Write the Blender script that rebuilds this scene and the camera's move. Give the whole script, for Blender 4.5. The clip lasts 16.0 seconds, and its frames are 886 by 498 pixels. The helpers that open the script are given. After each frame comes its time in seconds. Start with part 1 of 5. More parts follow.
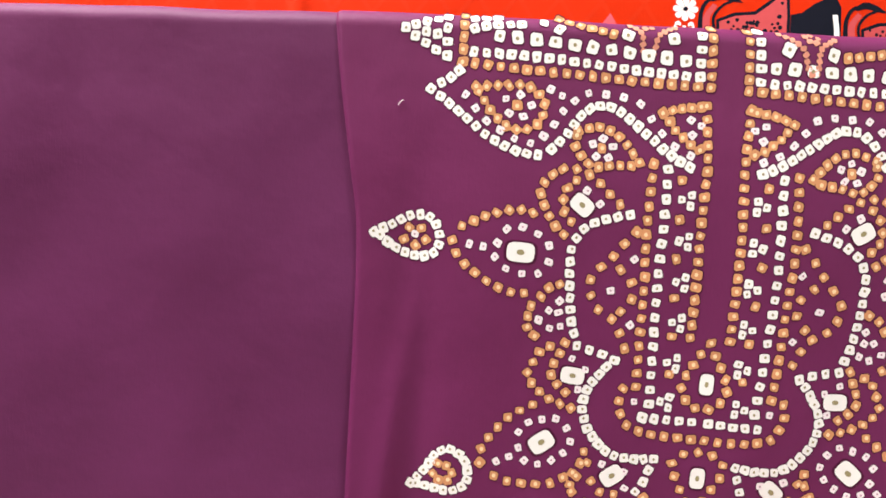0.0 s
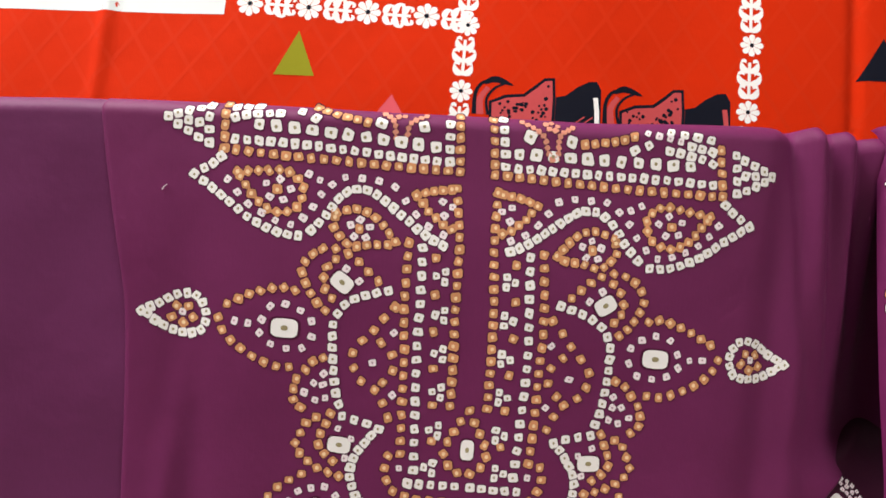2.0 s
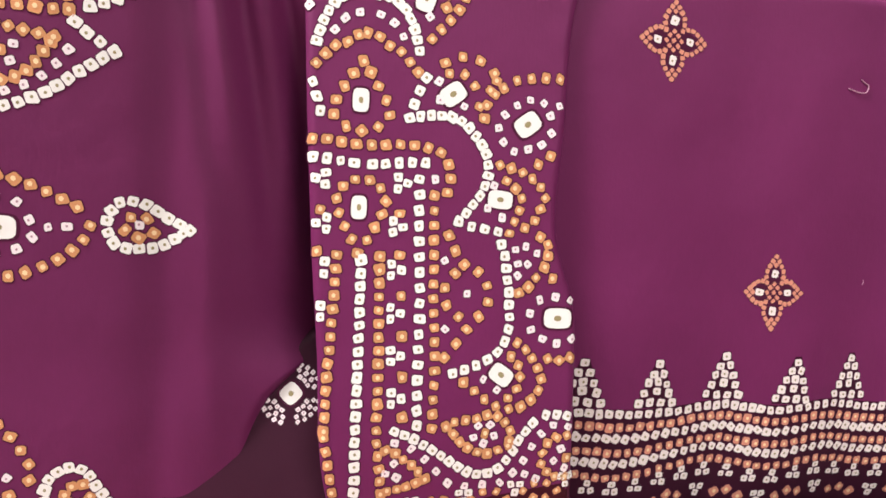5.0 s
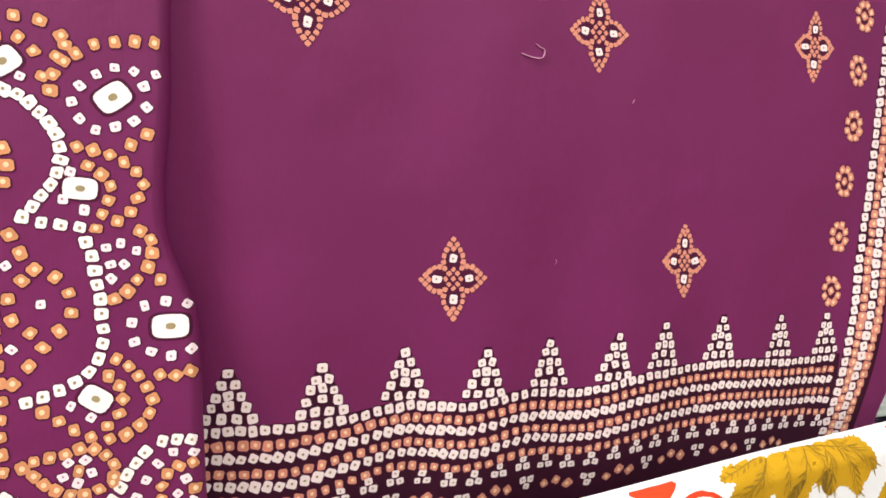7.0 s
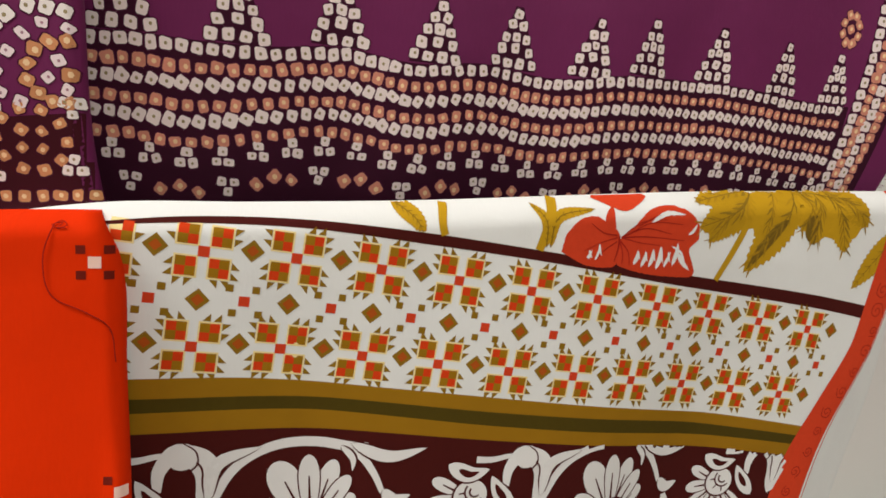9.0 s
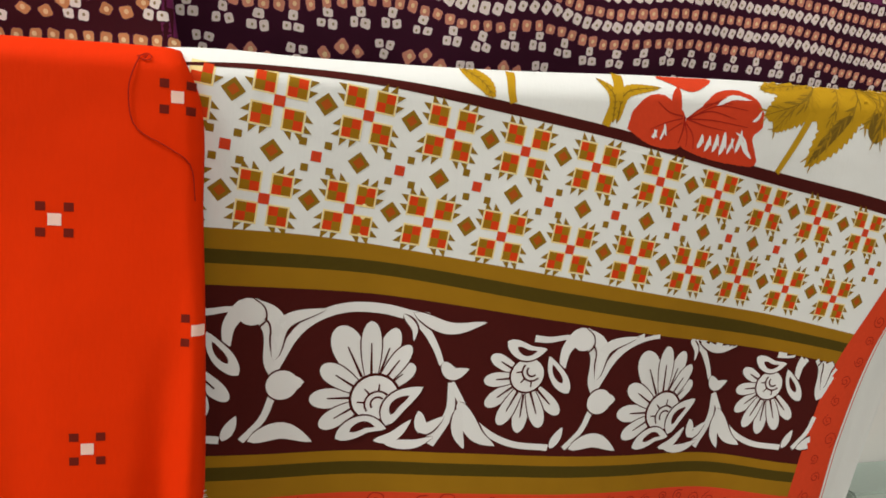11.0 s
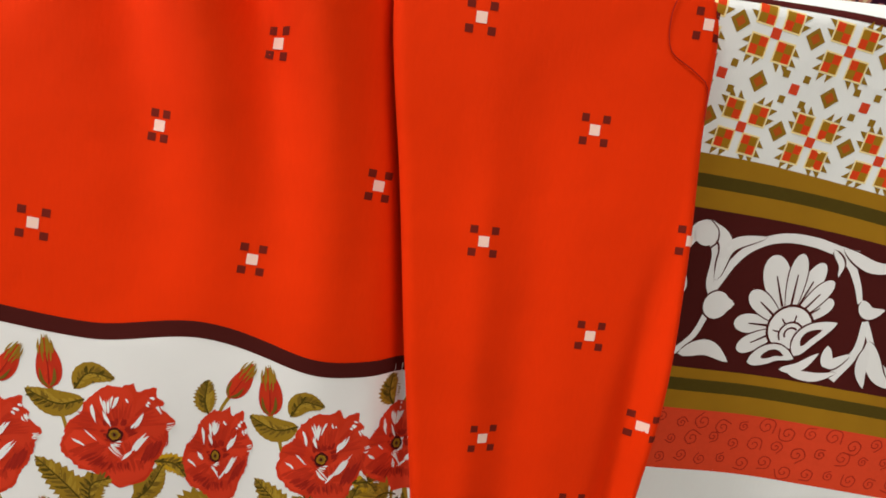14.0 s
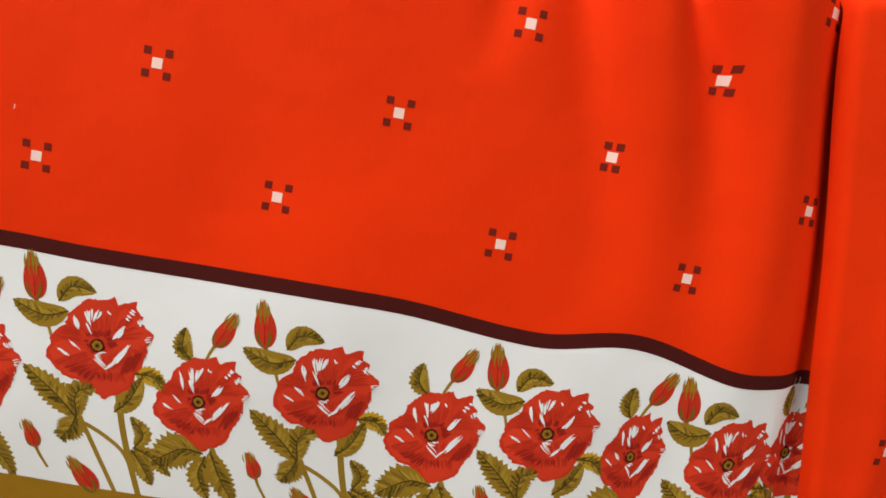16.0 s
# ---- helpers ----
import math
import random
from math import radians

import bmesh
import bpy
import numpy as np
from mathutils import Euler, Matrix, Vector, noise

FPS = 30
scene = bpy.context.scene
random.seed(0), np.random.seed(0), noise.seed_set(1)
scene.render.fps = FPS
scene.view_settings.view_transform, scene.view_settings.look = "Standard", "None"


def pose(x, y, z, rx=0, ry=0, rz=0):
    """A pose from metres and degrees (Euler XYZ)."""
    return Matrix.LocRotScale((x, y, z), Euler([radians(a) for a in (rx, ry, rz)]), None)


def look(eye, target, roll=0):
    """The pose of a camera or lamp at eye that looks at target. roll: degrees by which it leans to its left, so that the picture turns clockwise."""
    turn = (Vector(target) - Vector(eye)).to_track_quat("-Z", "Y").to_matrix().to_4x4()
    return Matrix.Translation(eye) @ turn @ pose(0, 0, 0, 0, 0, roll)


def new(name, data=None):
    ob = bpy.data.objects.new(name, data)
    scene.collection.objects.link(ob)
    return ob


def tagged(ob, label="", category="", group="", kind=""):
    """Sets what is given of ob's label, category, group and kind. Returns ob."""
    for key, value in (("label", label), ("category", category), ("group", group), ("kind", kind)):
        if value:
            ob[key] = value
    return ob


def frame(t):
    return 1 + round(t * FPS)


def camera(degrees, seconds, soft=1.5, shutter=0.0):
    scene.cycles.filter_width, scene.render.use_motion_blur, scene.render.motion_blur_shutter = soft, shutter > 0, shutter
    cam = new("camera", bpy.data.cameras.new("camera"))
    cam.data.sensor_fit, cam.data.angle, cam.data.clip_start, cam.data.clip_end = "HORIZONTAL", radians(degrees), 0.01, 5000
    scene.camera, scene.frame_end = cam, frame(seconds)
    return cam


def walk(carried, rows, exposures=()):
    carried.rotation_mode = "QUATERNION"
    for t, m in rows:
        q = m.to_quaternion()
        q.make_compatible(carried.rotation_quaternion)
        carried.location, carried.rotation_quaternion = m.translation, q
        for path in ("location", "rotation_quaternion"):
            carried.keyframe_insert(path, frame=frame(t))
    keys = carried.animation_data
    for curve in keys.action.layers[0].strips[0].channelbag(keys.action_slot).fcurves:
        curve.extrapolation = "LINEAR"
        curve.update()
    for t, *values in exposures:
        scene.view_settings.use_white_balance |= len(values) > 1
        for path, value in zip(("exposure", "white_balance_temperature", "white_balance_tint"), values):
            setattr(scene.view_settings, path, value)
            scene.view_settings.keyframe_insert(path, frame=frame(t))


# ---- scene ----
DEGREES = 76.78
PATH = [
    (0, (-0.131, -0.311, 1.233), (-0.238, 1.679, 1.399), 5.9),
    (0.5, (-0.111, -0.317, 1.219), (-0.232, 1.674, 1.366), 6.4),
    (1, (-0.077, -0.311, 1.222), (-0.164, 1.681, 1.368), 6.2),
    (1.5, (-0.049, -0.321, 1.25), (-0.094, 1.667, 1.458), 5.6),
    (2, (-0.019, -0.327, 1.274), (-0.04, 1.658, 1.512), 5.0),
    (2.5, (0.024, -0.315, 1.275), (0.043, 1.671, 1.506), 4.3),
    (3, (0.074, -0.302, 1.269), (0.194, 1.68, 1.505), 3.5),
    (3.2, (0.093, -0.3, 1.273), (0.247, 1.68, 1.505), 3.2),
    (5.3, (0.283, -0.275, 1.238), (0.652, 1.687, 1.355), 1.3),
    (5.5, (0.301, -0.275, 1.237), (0.693, 1.683, 1.348), 0.7),
    (6, (0.337, -0.265, 1.236), (0.789, 1.682, 1.301), -0.4),
    (6.5, (0.377, -0.264, 1.232), (0.901, 1.664, 1.316), -1.4),
    (7, (0.408, -0.27, 1.242), (0.985, 1.641, 1.36), -1.6),
    (7.5, (0.439, -0.266, 1.234), (1.045, 1.635, 1.37), -1.5),
    (8, (0.45, -0.25, 1.19), (1.07, 1.651, 1.26), -0.1),
    (8.5, (0.451, -0.24, 1.143), (1.061, 1.665, 1.121), 1.9),
    (9, (0.446, -0.236, 1.111), (1.037, 1.67, 0.982), 3.3),
    (9.2, (0.446, -0.234, 1.089), (1.024, 1.676, 0.952), 3.4),
    (11.3, (0.419, -0.234, 1.055), (0.971, 1.68, 0.878), 4.8),
    (11.5, (0.415, -0.234, 1.056), (0.961, 1.681, 0.861), 5.2),
    (12, (0.399, -0.235, 1.056), (0.885, 1.697, 0.878), 5.7),
    (12.5, (0.378, -0.239, 1.059), (0.814, 1.704, 0.881), 6.6),
    (13, (0.349, -0.235, 1.042), (0.731, 1.718, 0.84), 7.1),
    (13.5, (0.309, -0.234, 1.032), (0.64, 1.726, 0.81), 7.6),
    (14, (0.264, -0.227, 1.012), (0.526, 1.739, 0.76), 8.0),
    (14.5, (0.217, -0.226, 1.0), (0.432, 1.744, 0.727), 8.6),
    (15, (0.183, -0.225, 1.003), (0.344, 1.749, 0.722), 8.2),
    (15.5, (0.133, -0.234, 1.008), (0.241, 1.742, 0.723), 7.9),
    (16, (0.106, -0.237, 1.002), (0.162, 1.742, 0.722), 7.7),
]
EXPOSURES = [(0, -0.12, 6500, 11), (1.5, -0.3, 6500, 11), (2.2, -0.68, 6500, 11), (3, -0.22, 6500, 10), (5.5, -0.15, 6650, 17), (6.8, -0.05, 6700, 18), (7.5, 0.05, 6750, 19), (8.2, -0.55, 6950, 19),
             (9.0, -0.88, 7050, 16), (11.5, -0.8, 6950, 13), (13, -0.74, 6900, 13), (14, -0.7, 6850, 14), (16, -0.64, 6600, 13)]
cam = camera(DEGREES, 16.0, soft=1.65)
walk(cam, [(t, look(eye, target, roll)) for t, eye, target, roll in PATH],
     EXPOSURES)

# ---- light: a shop's overhead lamp and an added fill over a room with pale walls ----
world = bpy.data.worlds.new("World")
scene.world = world
world.use_nodes = True
bg = world.node_tree.nodes["Background"]
bg.inputs[0].default_value = (1.0, 0.97, 0.93, 1)
bg.inputs[1].default_value = 0.05


def key_or_fill_lamp(x, y, sx, sy, watts):
    lamp = bpy.data.lights.new("key_or_fill_lamp", "AREA")
    lamp.shape, lamp.size, lamp.size_y, lamp.energy = "RECTANGLE", sx, sy, watts
    lamp.color = (1.0, 0.975, 0.945)
    ob = new("key_or_fill_lamp", lamp)
    ob.location = (x, y, 2.66)
    ob.rotation_euler = (0, 0, 0)
    return ob


key_or_fill_lamp(-1.0, -0.55, 1.2, 0.3, 108)
# unseen fill, added from the front right to brighten that side
key_or_fill_lamp(1.2, -2.1, 1.2, 0.35, 74)


# ---- materials ----
def shader(name):
    m = bpy.data.materials.new(name)
    m.use_nodes = True
    return m, m.node_tree.nodes, m.node_tree.links, m.node_tree.nodes["Principled BSDF"]


def weave(name, colour, rough=0.75, sheen=0.25, vary=0.12, crease=0.4, patch=9.0, sheen_tint=None, gloss=0.2):
    """Woven cotton: a fine thread relief, a soft mottling of the dye, faint creases."""
    m, n, l, b = shader(name)
    tc = n.new("ShaderNodeTexCoord")
    big = n.new("ShaderNodeTexNoise")
    big.inputs["Scale"].default_value, big.inputs["Detail"].default_value = patch, 5
    l.new(tc.outputs["Object"], big.inputs["Vector"])
    stretch = n.new("ShaderNodeMapping")
    stretch.inputs["Scale"].default_value = (900, 1, 160)
    l.new(tc.outputs["Object"], stretch.inputs["Vector"])
    slub = n.new("ShaderNodeTexNoise")
    slub.inputs["Scale"].default_value, slub.inputs["Detail"].default_value = 1.0, 3
    l.new(stretch.outputs[0], slub.inputs["Vector"])
    dark = tuple(c * (1 - vary) for c in colour)
    lite = tuple(min(1, c * (1 + vary)) for c in colour)
    mix = n.new("ShaderNodeMix")
    mix.data_type = "RGBA"
    mix.inputs[6].default_value, mix.inputs[7].default_value = (*dark, 1), (*lite, 1)
    add = n.new("ShaderNodeMath")
    add.operation = "MULTIPLY_ADD"
    add.inputs[1].default_value, add.inputs[2].default_value = 0.35, 0.0
    l.new(slub.outputs[0], add.inputs[0])
    sm = n.new("ShaderNodeMath")
    sm.operation = "MULTIPLY_ADD"
    sm.inputs[1].default_value = 0.75
    l.new(big.outputs[0], sm.inputs[0])
    l.new(add.outputs[0], sm.inputs[2])
    l.new(sm.outputs[0], mix.inputs[0])
    l.new(mix.outputs[2], b.inputs["Base Color"])
    b.inputs["Roughness"].default_value = rough
    b.inputs["Specular IOR Level"].default_value = gloss
    b.inputs["Sheen Weight"].default_value = sheen
    b.inputs["Sheen Roughness"].default_value = 0.5
    b.inputs["Sheen Tint"].default_value = (*(sheen_tint or lite), 1)
    fold = n.new("ShaderNodeTexNoise")
    fold.inputs["Scale"].default_value, fold.inputs["Detail"].default_value = 22, 6
    l.new(tc.outputs["Object"], fold.inputs["Vector"])
    bump = n.new("ShaderNodeBump")
    bump.inputs["Strength"].default_value, bump.inputs["Distance"].default_value = crease, 0.004
    l.new(fold.outputs[0], bump.inputs["Height"])
    bump2 = n.new("ShaderNodeBump")
    bump2.inputs["Strength"].default_value, bump2.inputs["Distance"].default_value = 0.25, 0.0003
    l.new(slub.outputs[0], bump2.inputs["Height"])
    l.new(bump.outputs[0], bump2.inputs["Normal"])
    l.new(bump2.outputs[0], b.inputs["Normal"])
    return m


def ink(name, colour, vary=0.14, rough=0.8, grain=400.0):
    """Printed dye: slightly uneven from motif to motif and across the cloth's threads."""
    m, n, l, b = shader(name)
    tc = n.new("ShaderNodeTexCoord")
    geo = n.new("ShaderNodeNewGeometry")
    tex = n.new("ShaderNodeTexNoise")
    tex.inputs["Scale"].default_value, tex.inputs["Detail"].default_value = grain, 3
    l.new(tc.outputs["Object"], tex.inputs["Vector"])
    avg = n.new("ShaderNodeMath")
    avg.operation = "MULTIPLY_ADD"
    avg.inputs[1].default_value = 0.5
    l.new(geo.outputs["Random Per Island"], avg.inputs[0])
    half = n.new("ShaderNodeMath")
    half.operation = "MULTIPLY"
    half.inputs[1].default_value = 0.5
    l.new(tex.outputs[0], half.inputs[0])
    l.new(half.outputs[0], avg.inputs[2])
    mix = n.new("ShaderNodeMix")
    mix.data_type = "RGBA"
    mix.inputs[6].default_value = (*(c * (1 - vary) for c in colour), 1)
    mix.inputs[7].default_value = (*(min(1, c * (1 + vary)) for c in colour), 1)
    l.new(avg.outputs[0], mix.inputs[0])
    l.new(mix.outputs[2], b.inputs["Base Color"])
    b.inputs["Roughness"].default_value = rough
    b.inputs["Specular IOR Level"].default_value = 0.1
    return m


PURPLE = weave("purple_cotton", (0.138, 0.0155, 0.080), sheen=0.05, vary=0.15, rough=0.62)
MAUVE = weave("dull_purple_cotton", (0.118, 0.0180, 0.080), sheen=0.08, vary=0.15, rough=0.62)
DUSK = weave("deep_purple_cotton", (0.150, 0.0150, 0.088), sheen=0.05, vary=0.18, rough=0.62)
# the kurta's purple, darkened so the colour itself carries the gap's shade
PURPLE_SHADE = weave("shaded_purple_cotton", (0.036, 0.0045, 0.018), sheen=0.03, vary=0.18, rough=0.65)
ORANGE = weave("orange_cotton", (0.73, 0.031, 0.001), sheen=0.0, vary=0.12, gloss=0.08, rough=0.85)
# backdrop scarlet, dimmed in the colour for the shade behind the other cloths
SCARLET_SHADED = weave("shaded_scarlet_cotton", (0.58, 0.023, 0.001), sheen=0.0, vary=0.08, gloss=0.08, rough=0.85)
WHITE = weave("white_cotton", (0.75, 0.815, 0.81), sheen=0.0, vary=0.05)
WALL = weave("white_wall_paint", (0.78, 0.81, 0.79), sheen=0.0, vary=0.03, crease=0.1)
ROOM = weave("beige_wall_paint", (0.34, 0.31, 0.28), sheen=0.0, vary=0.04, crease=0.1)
FLOORM = weave("grey_floor", (0.32, 0.30, 0.28), sheen=0.0, rough=0.5)
I_WHITE = ink("white_dye", (0.87, 0.85, 0.83), 0.06)
I_GOLD = ink("gold_dye", (0.61, 0.28, 0.13), 0.24)
I_CREAM = ink("cream_dye", (0.86, 0.64, 0.38), 0.1)
I_OLIVE = ink("olive_dye", (0.33, 0.28, 0.15), 0.2)
I_PINK = ink("pale_pink_dye", (0.86, 0.77, 0.80), 0.08)
I_SHELL = ink("shell_white_dye", (0.84, 0.76, 0.75), 0.07)
I_HALO = ink("dark_purple_dye", (0.070, 0.010, 0.036), 0.2)
I_MAROON = ink("maroon_dye", (0.062, 0.0075, 0.006), 0.14)
I_OCHRE = ink("ochre_dye", (0.30, 0.155, 0.008), 0.2, grain=60)
I_GREEN = ink("moss_green_dye", (0.070, 0.050, 0.005), 0.15)
I_RED = ink("red_dye", (0.62, 0.055, 0.018), 0.15)
I_DEEP = ink("deep_red_dye", (0.33, 0.016, 0.008), 0.2)
I_BLACK = ink("blue_black_dye", (0.005, 0.006, 0.014), 0.2)
I_ROSE = ink("rose_dye", (0.50, 0.07, 0.075), 0.15)
I_LIME = ink("yellow_green_dye", (0.27, 0.26, 0.012), 0.1)
I_PALEOR = ink("light_orange_dye", (0.59, 0.0252, 0.0011), 0.03)
# the border's printed plum ground, deepened to include the shade low on the shawl
I_BORDER_SHADED = ink("shade_deepened_plum_dye", (0.041, 0.0068, 0.021), 0.15, grain=60)
# painted shade for the foot of the folded strip
I_HEM_SHADE = ink("hem_shade_wine", (0.050, 0.007, 0.013), 0.15, grain=60)
I_PEACHGOLD = ink("peach_gold_dye", (0.66, 0.275, 0.195), 0.22)
I_AMBER = ink("amber_dye", (0.38, 0.22, 0.012), 0.2, grain=120)
I_YELLOW = ink("yellow_ochre_dye", (0.48, 0.285, 0.012), 0.2, grain=120)
I_LEAF = ink("leaf_ochre_dye", (0.27, 0.165, 0.014), 0.22, grain=120)
I_LEAFDARK = ink("leaf_shade_dye", (0.17, 0.105, 0.012), 0.2, grain=120)
I_PAPER = ink("white_ground_dye", (0.745, 0.79, 0.79), 0.06, grain=30)
I_PEACH = ink("peach_dye", (0.84, 0.60, 0.52), 0.06)
I_SPOT = ink("dark_red_dye", (0.15, 0.012, 0.006), 0.15)
I_PINKTRI = ink("pink_dye", (0.68, 0.10, 0.13), 0.08)
I_PINKTRI2 = ink("mauve_thread", (0.55, 0.30, 0.42), 0.08)
I_FRINGE = ink("fringe_thread", (0.32, 0.14, 0.26), 0.2)


# ---- builders ----
def part(name, bm, material, parent, label="", smooth=True, kind=""):
    me = bpy.data.meshes.new(name)
    bm.to_mesh(me)
    bm.free()
    for mat in (material if isinstance(material, (list, tuple)) else [material]):
        me.materials.append(mat)
    if smooth:
        me.polygons.foreach_set("use_smooth", [True] * len(me.polygons))
    ob = new(name, me)
    ob.parent = parent
    return tagged(ob, label, kind=kind)


def interp(knots):
    """A smooth curve through a few (s, value) knots."""
    ks = sorted(knots)

    n = len(ks)

    def slope(i):
        a, b = ks[max(i - 1, 0)], ks[min(i + 1, n - 1)]
        return (b[1] - a[1]) / (b[0] - a[0])
    m = [slope(i) for i in range(n)]

    def f(s):
        if s <= ks[0][0]:
            return ks[0][1] + m[0] * (s - ks[0][0])
        for i in range(n - 1):
            if s <= ks[i + 1][0]:
                h = ks[i + 1][0] - ks[i][0]
                t = (s - ks[i][0]) / h
                return ((2 * t ** 3 - 3 * t * t + 1) * ks[i][1] + (t ** 3 - 2 * t * t + t) * h * m[i]
                        + (3 * t * t - 2 * t ** 3) * ks[i + 1][1] + (t ** 3 - t * t) * h * m[i + 1])
        return ks[-1][1] + m[-1] * (s - ks[-1][0])
    return f


def smoothstep(a, b, s):
    k = max(0.0, min(1.0, (s - a) / (b - a)))
    return k * k * (3 - 2 * k)


class Cloth:
    """A hanging cloth: an outline given by four edges and a depth at each place, in millimetres.
    Depth grows away from the viewer. Edges roll back, as folded cloth does."""

    def __init__(self, left, right, bottom, top, base, folds=(), roll=(6, 6, 3, 9), lump=1.2, seed=0.0, sag=(0, 0.0)):
        self.left, self.right, self.bottom, self.top = (interp(k) for k in (left, right, bottom, top))
        self.base, self.folds, self.roll, self.lump, self.seed, self.sag = base, folds, roll, lump, seed, sag

    def depth(self, x, z):
        c, bx, bz, z0 = self.base
        y = c + bx * x + bz * (z - z0) + self.sag[1] * max(0.0, self.sag[0] - z) ** 2
        for line, width, amp in self.folds:
            d = (x - line(z)) / width
            if abs(d) < 3.2:
                y += amp(z) * math.exp(-d * d)
        y += self.lump * (noise.noise((x / 70, self.seed, z / 110)) + 0.35 * noise.noise((x / 38, self.seed + 7, z / 70)))
        for d, r in ((x - self.left(z), self.roll[0]), (self.right(z) - x, self.roll[1]),
                     (z - self.bottom(x), self.roll[2]), (self.top(x) - z, self.roll[3])):
            if r and d < r:
                k = min(1.0, (r - d) / r)
                y += 0.75 * r * k * k
        return y

    def rolled(self, x, z):
        """How far a place lies in the rolled rim: 0 on the face, 1 at the very edge."""
        return max(0.0, *(min(1.0, (r - d) / r) for d, r in ((x - self.left(z), self.roll[0]), (self.right(z) - x, self.roll[1]),
                                                             (z - self.bottom(x), self.roll[2]), (self.top(x) - z, self.roll[3])) if r and d < r), 0.0)

    def at(self, x, z, lift=0.0):
        return Vector((x / 1000, (self.depth(x, z) - lift) / 1000, z / 1000))

    def inside(self, x, z, m=0.0):
        return (self.left(z) + m < x < self.right(z) - m) and (self.bottom(x) + m < z < self.top(x) - m)

    def sheet(self, step=2.2):
        zs = [f(x) for f in (self.bottom, self.top) for x in np.linspace(self.left(1200), self.right(1200), 9)]
        nu = int(max(self.right(z) - self.left(z) for z in np.linspace(min(zs), max(zs), 9)) / step)
        nv = int((max(zs) - min(zs)) / step)
        bm = bmesh.new()
        grid = []
        us = [0.5 - 0.5 * math.cos(math.pi * i / nu) for i in range(nu + 1)]
        us = [0.75 * i / nu + 0.25 * u for i, u in enumerate(us)]
        vs = [0.75 * j / nv + 0.25 * (0.5 - 0.5 * math.cos(math.pi * j / nv)) for j in range(nv + 1)]
        for v in vs:
            row = []
            for u in us:
                xm = self.left(1200) + (self.right(1200) - self.left(1200)) * u
                for _ in range(3):
                    z = self.bottom(xm) + (self.top(xm) - self.bottom(xm)) * v
                    xm = self.left(z) + (self.right(z) - self.left(z)) * u
                row.append(bm.verts.new(self.at(xm, z)))
            grid.append(row)
        for a, b in zip(grid, grid[1:]):
            for i in range(nu):
                bm.faces.new((a[i], a[i + 1], b[i + 1], b[i]))
        # the turned-back rim gives the fold its thickness
        rim = grid[0] + [r[-1] for r in grid[1:]] + grid[-1][-2::-1] + [r[0] for r in grid[-2:0:-1]]
        back = [bm.verts.new(v.co + Vector((0, 0.006, 0))) for v in rim]
        n = len(rim)
        for i in range(n):
            bm.faces.new((rim[(i + 1) % n], rim[i], back[i], back[(i + 1) % n]))
        return bm


def thing(name, label, category, at=(0, 0, 0), group="", kind=""):
    ob = new(name)
    ob.empty_display_size = 0.02
    return tagged(ob, label, category, group, kind)


def flat(v):
    return lambda z: v


def line(*knots):
    f, lo, hi = interp(knots), min(k[0] for k in knots), max(k[0] for k in knots)
    return lambda s: f(max(lo, min(hi, s)))


# ---- the room ----
def box(name, lo, hi, material, label, category):
    bm = bmesh.new()
    bmesh.ops.create_cube(bm, size=1)
    for v in bm.verts:
        v.co = Vector([lo[i] + (hi[i] - lo[i]) * (v.co[i] + 0.5) for i in range(3)])
    ob = part(name, bm, material, None, smooth=False)
    return tagged(ob, label, category, kind="structure")


box("wall_north", (-2.4, 0.1, 0), (3.0, 0.15, 2.7), WALL, "white painted wall behind the hanging cloths", "wall")
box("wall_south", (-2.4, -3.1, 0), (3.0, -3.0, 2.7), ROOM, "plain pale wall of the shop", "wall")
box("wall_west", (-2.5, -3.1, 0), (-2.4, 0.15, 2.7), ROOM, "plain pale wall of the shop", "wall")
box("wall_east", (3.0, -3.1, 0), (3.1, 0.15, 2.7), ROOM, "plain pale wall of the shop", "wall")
box("floor", (-2.5, -3.1, -0.1), (3.1, 0.15, 0), FLOORM, "plain grey shop floor", "floor")
box("ceiling", (-2.5, -3.1, 2.7), (3.1, 0.15, 2.8), WALL, "plain white shop ceiling", "ceiling")

# ---- the cloths, from the back to the front ----
back = Cloth([(1300, -620), (1600, -620)], [(1300, 520), (1600, 520)], [(-620, 1362), (520, 1362)],
             [(-620, 1640), (520, 1640)], (13, 0, -0.02, 1400),
             [(line((1300, -252), (1600, -250)), 5, flat(-2.5)), (line((1300, 227), (1600, 229)), 4, flat(3.0)),
              (line((1300, 60), (1600, 50)), 40, flat(-2.0))], lump=1.5, seed=3)
A_BASE = (1.5, 0.055, -0.16, 1200)
left_under = Cloth([(1000, -640), (1500, -640)], [(1000, -150), (1500, -150)], [(-640, 1000), (-150, 1000)],
                   [(-640, 1350), (-392, 1364), (-303, 1371), (-215, 1378), (-150, 1378)], (7.5, 0.055, -0.16, 1200),
                   [(line((1000, -260), (1400, -330)), 45, flat(-3)), (line((1000, -420), (1400, -400)), 50, flat(-4))],
                   roll=(6, 2, 3, 10), lump=2.8, seed=11)
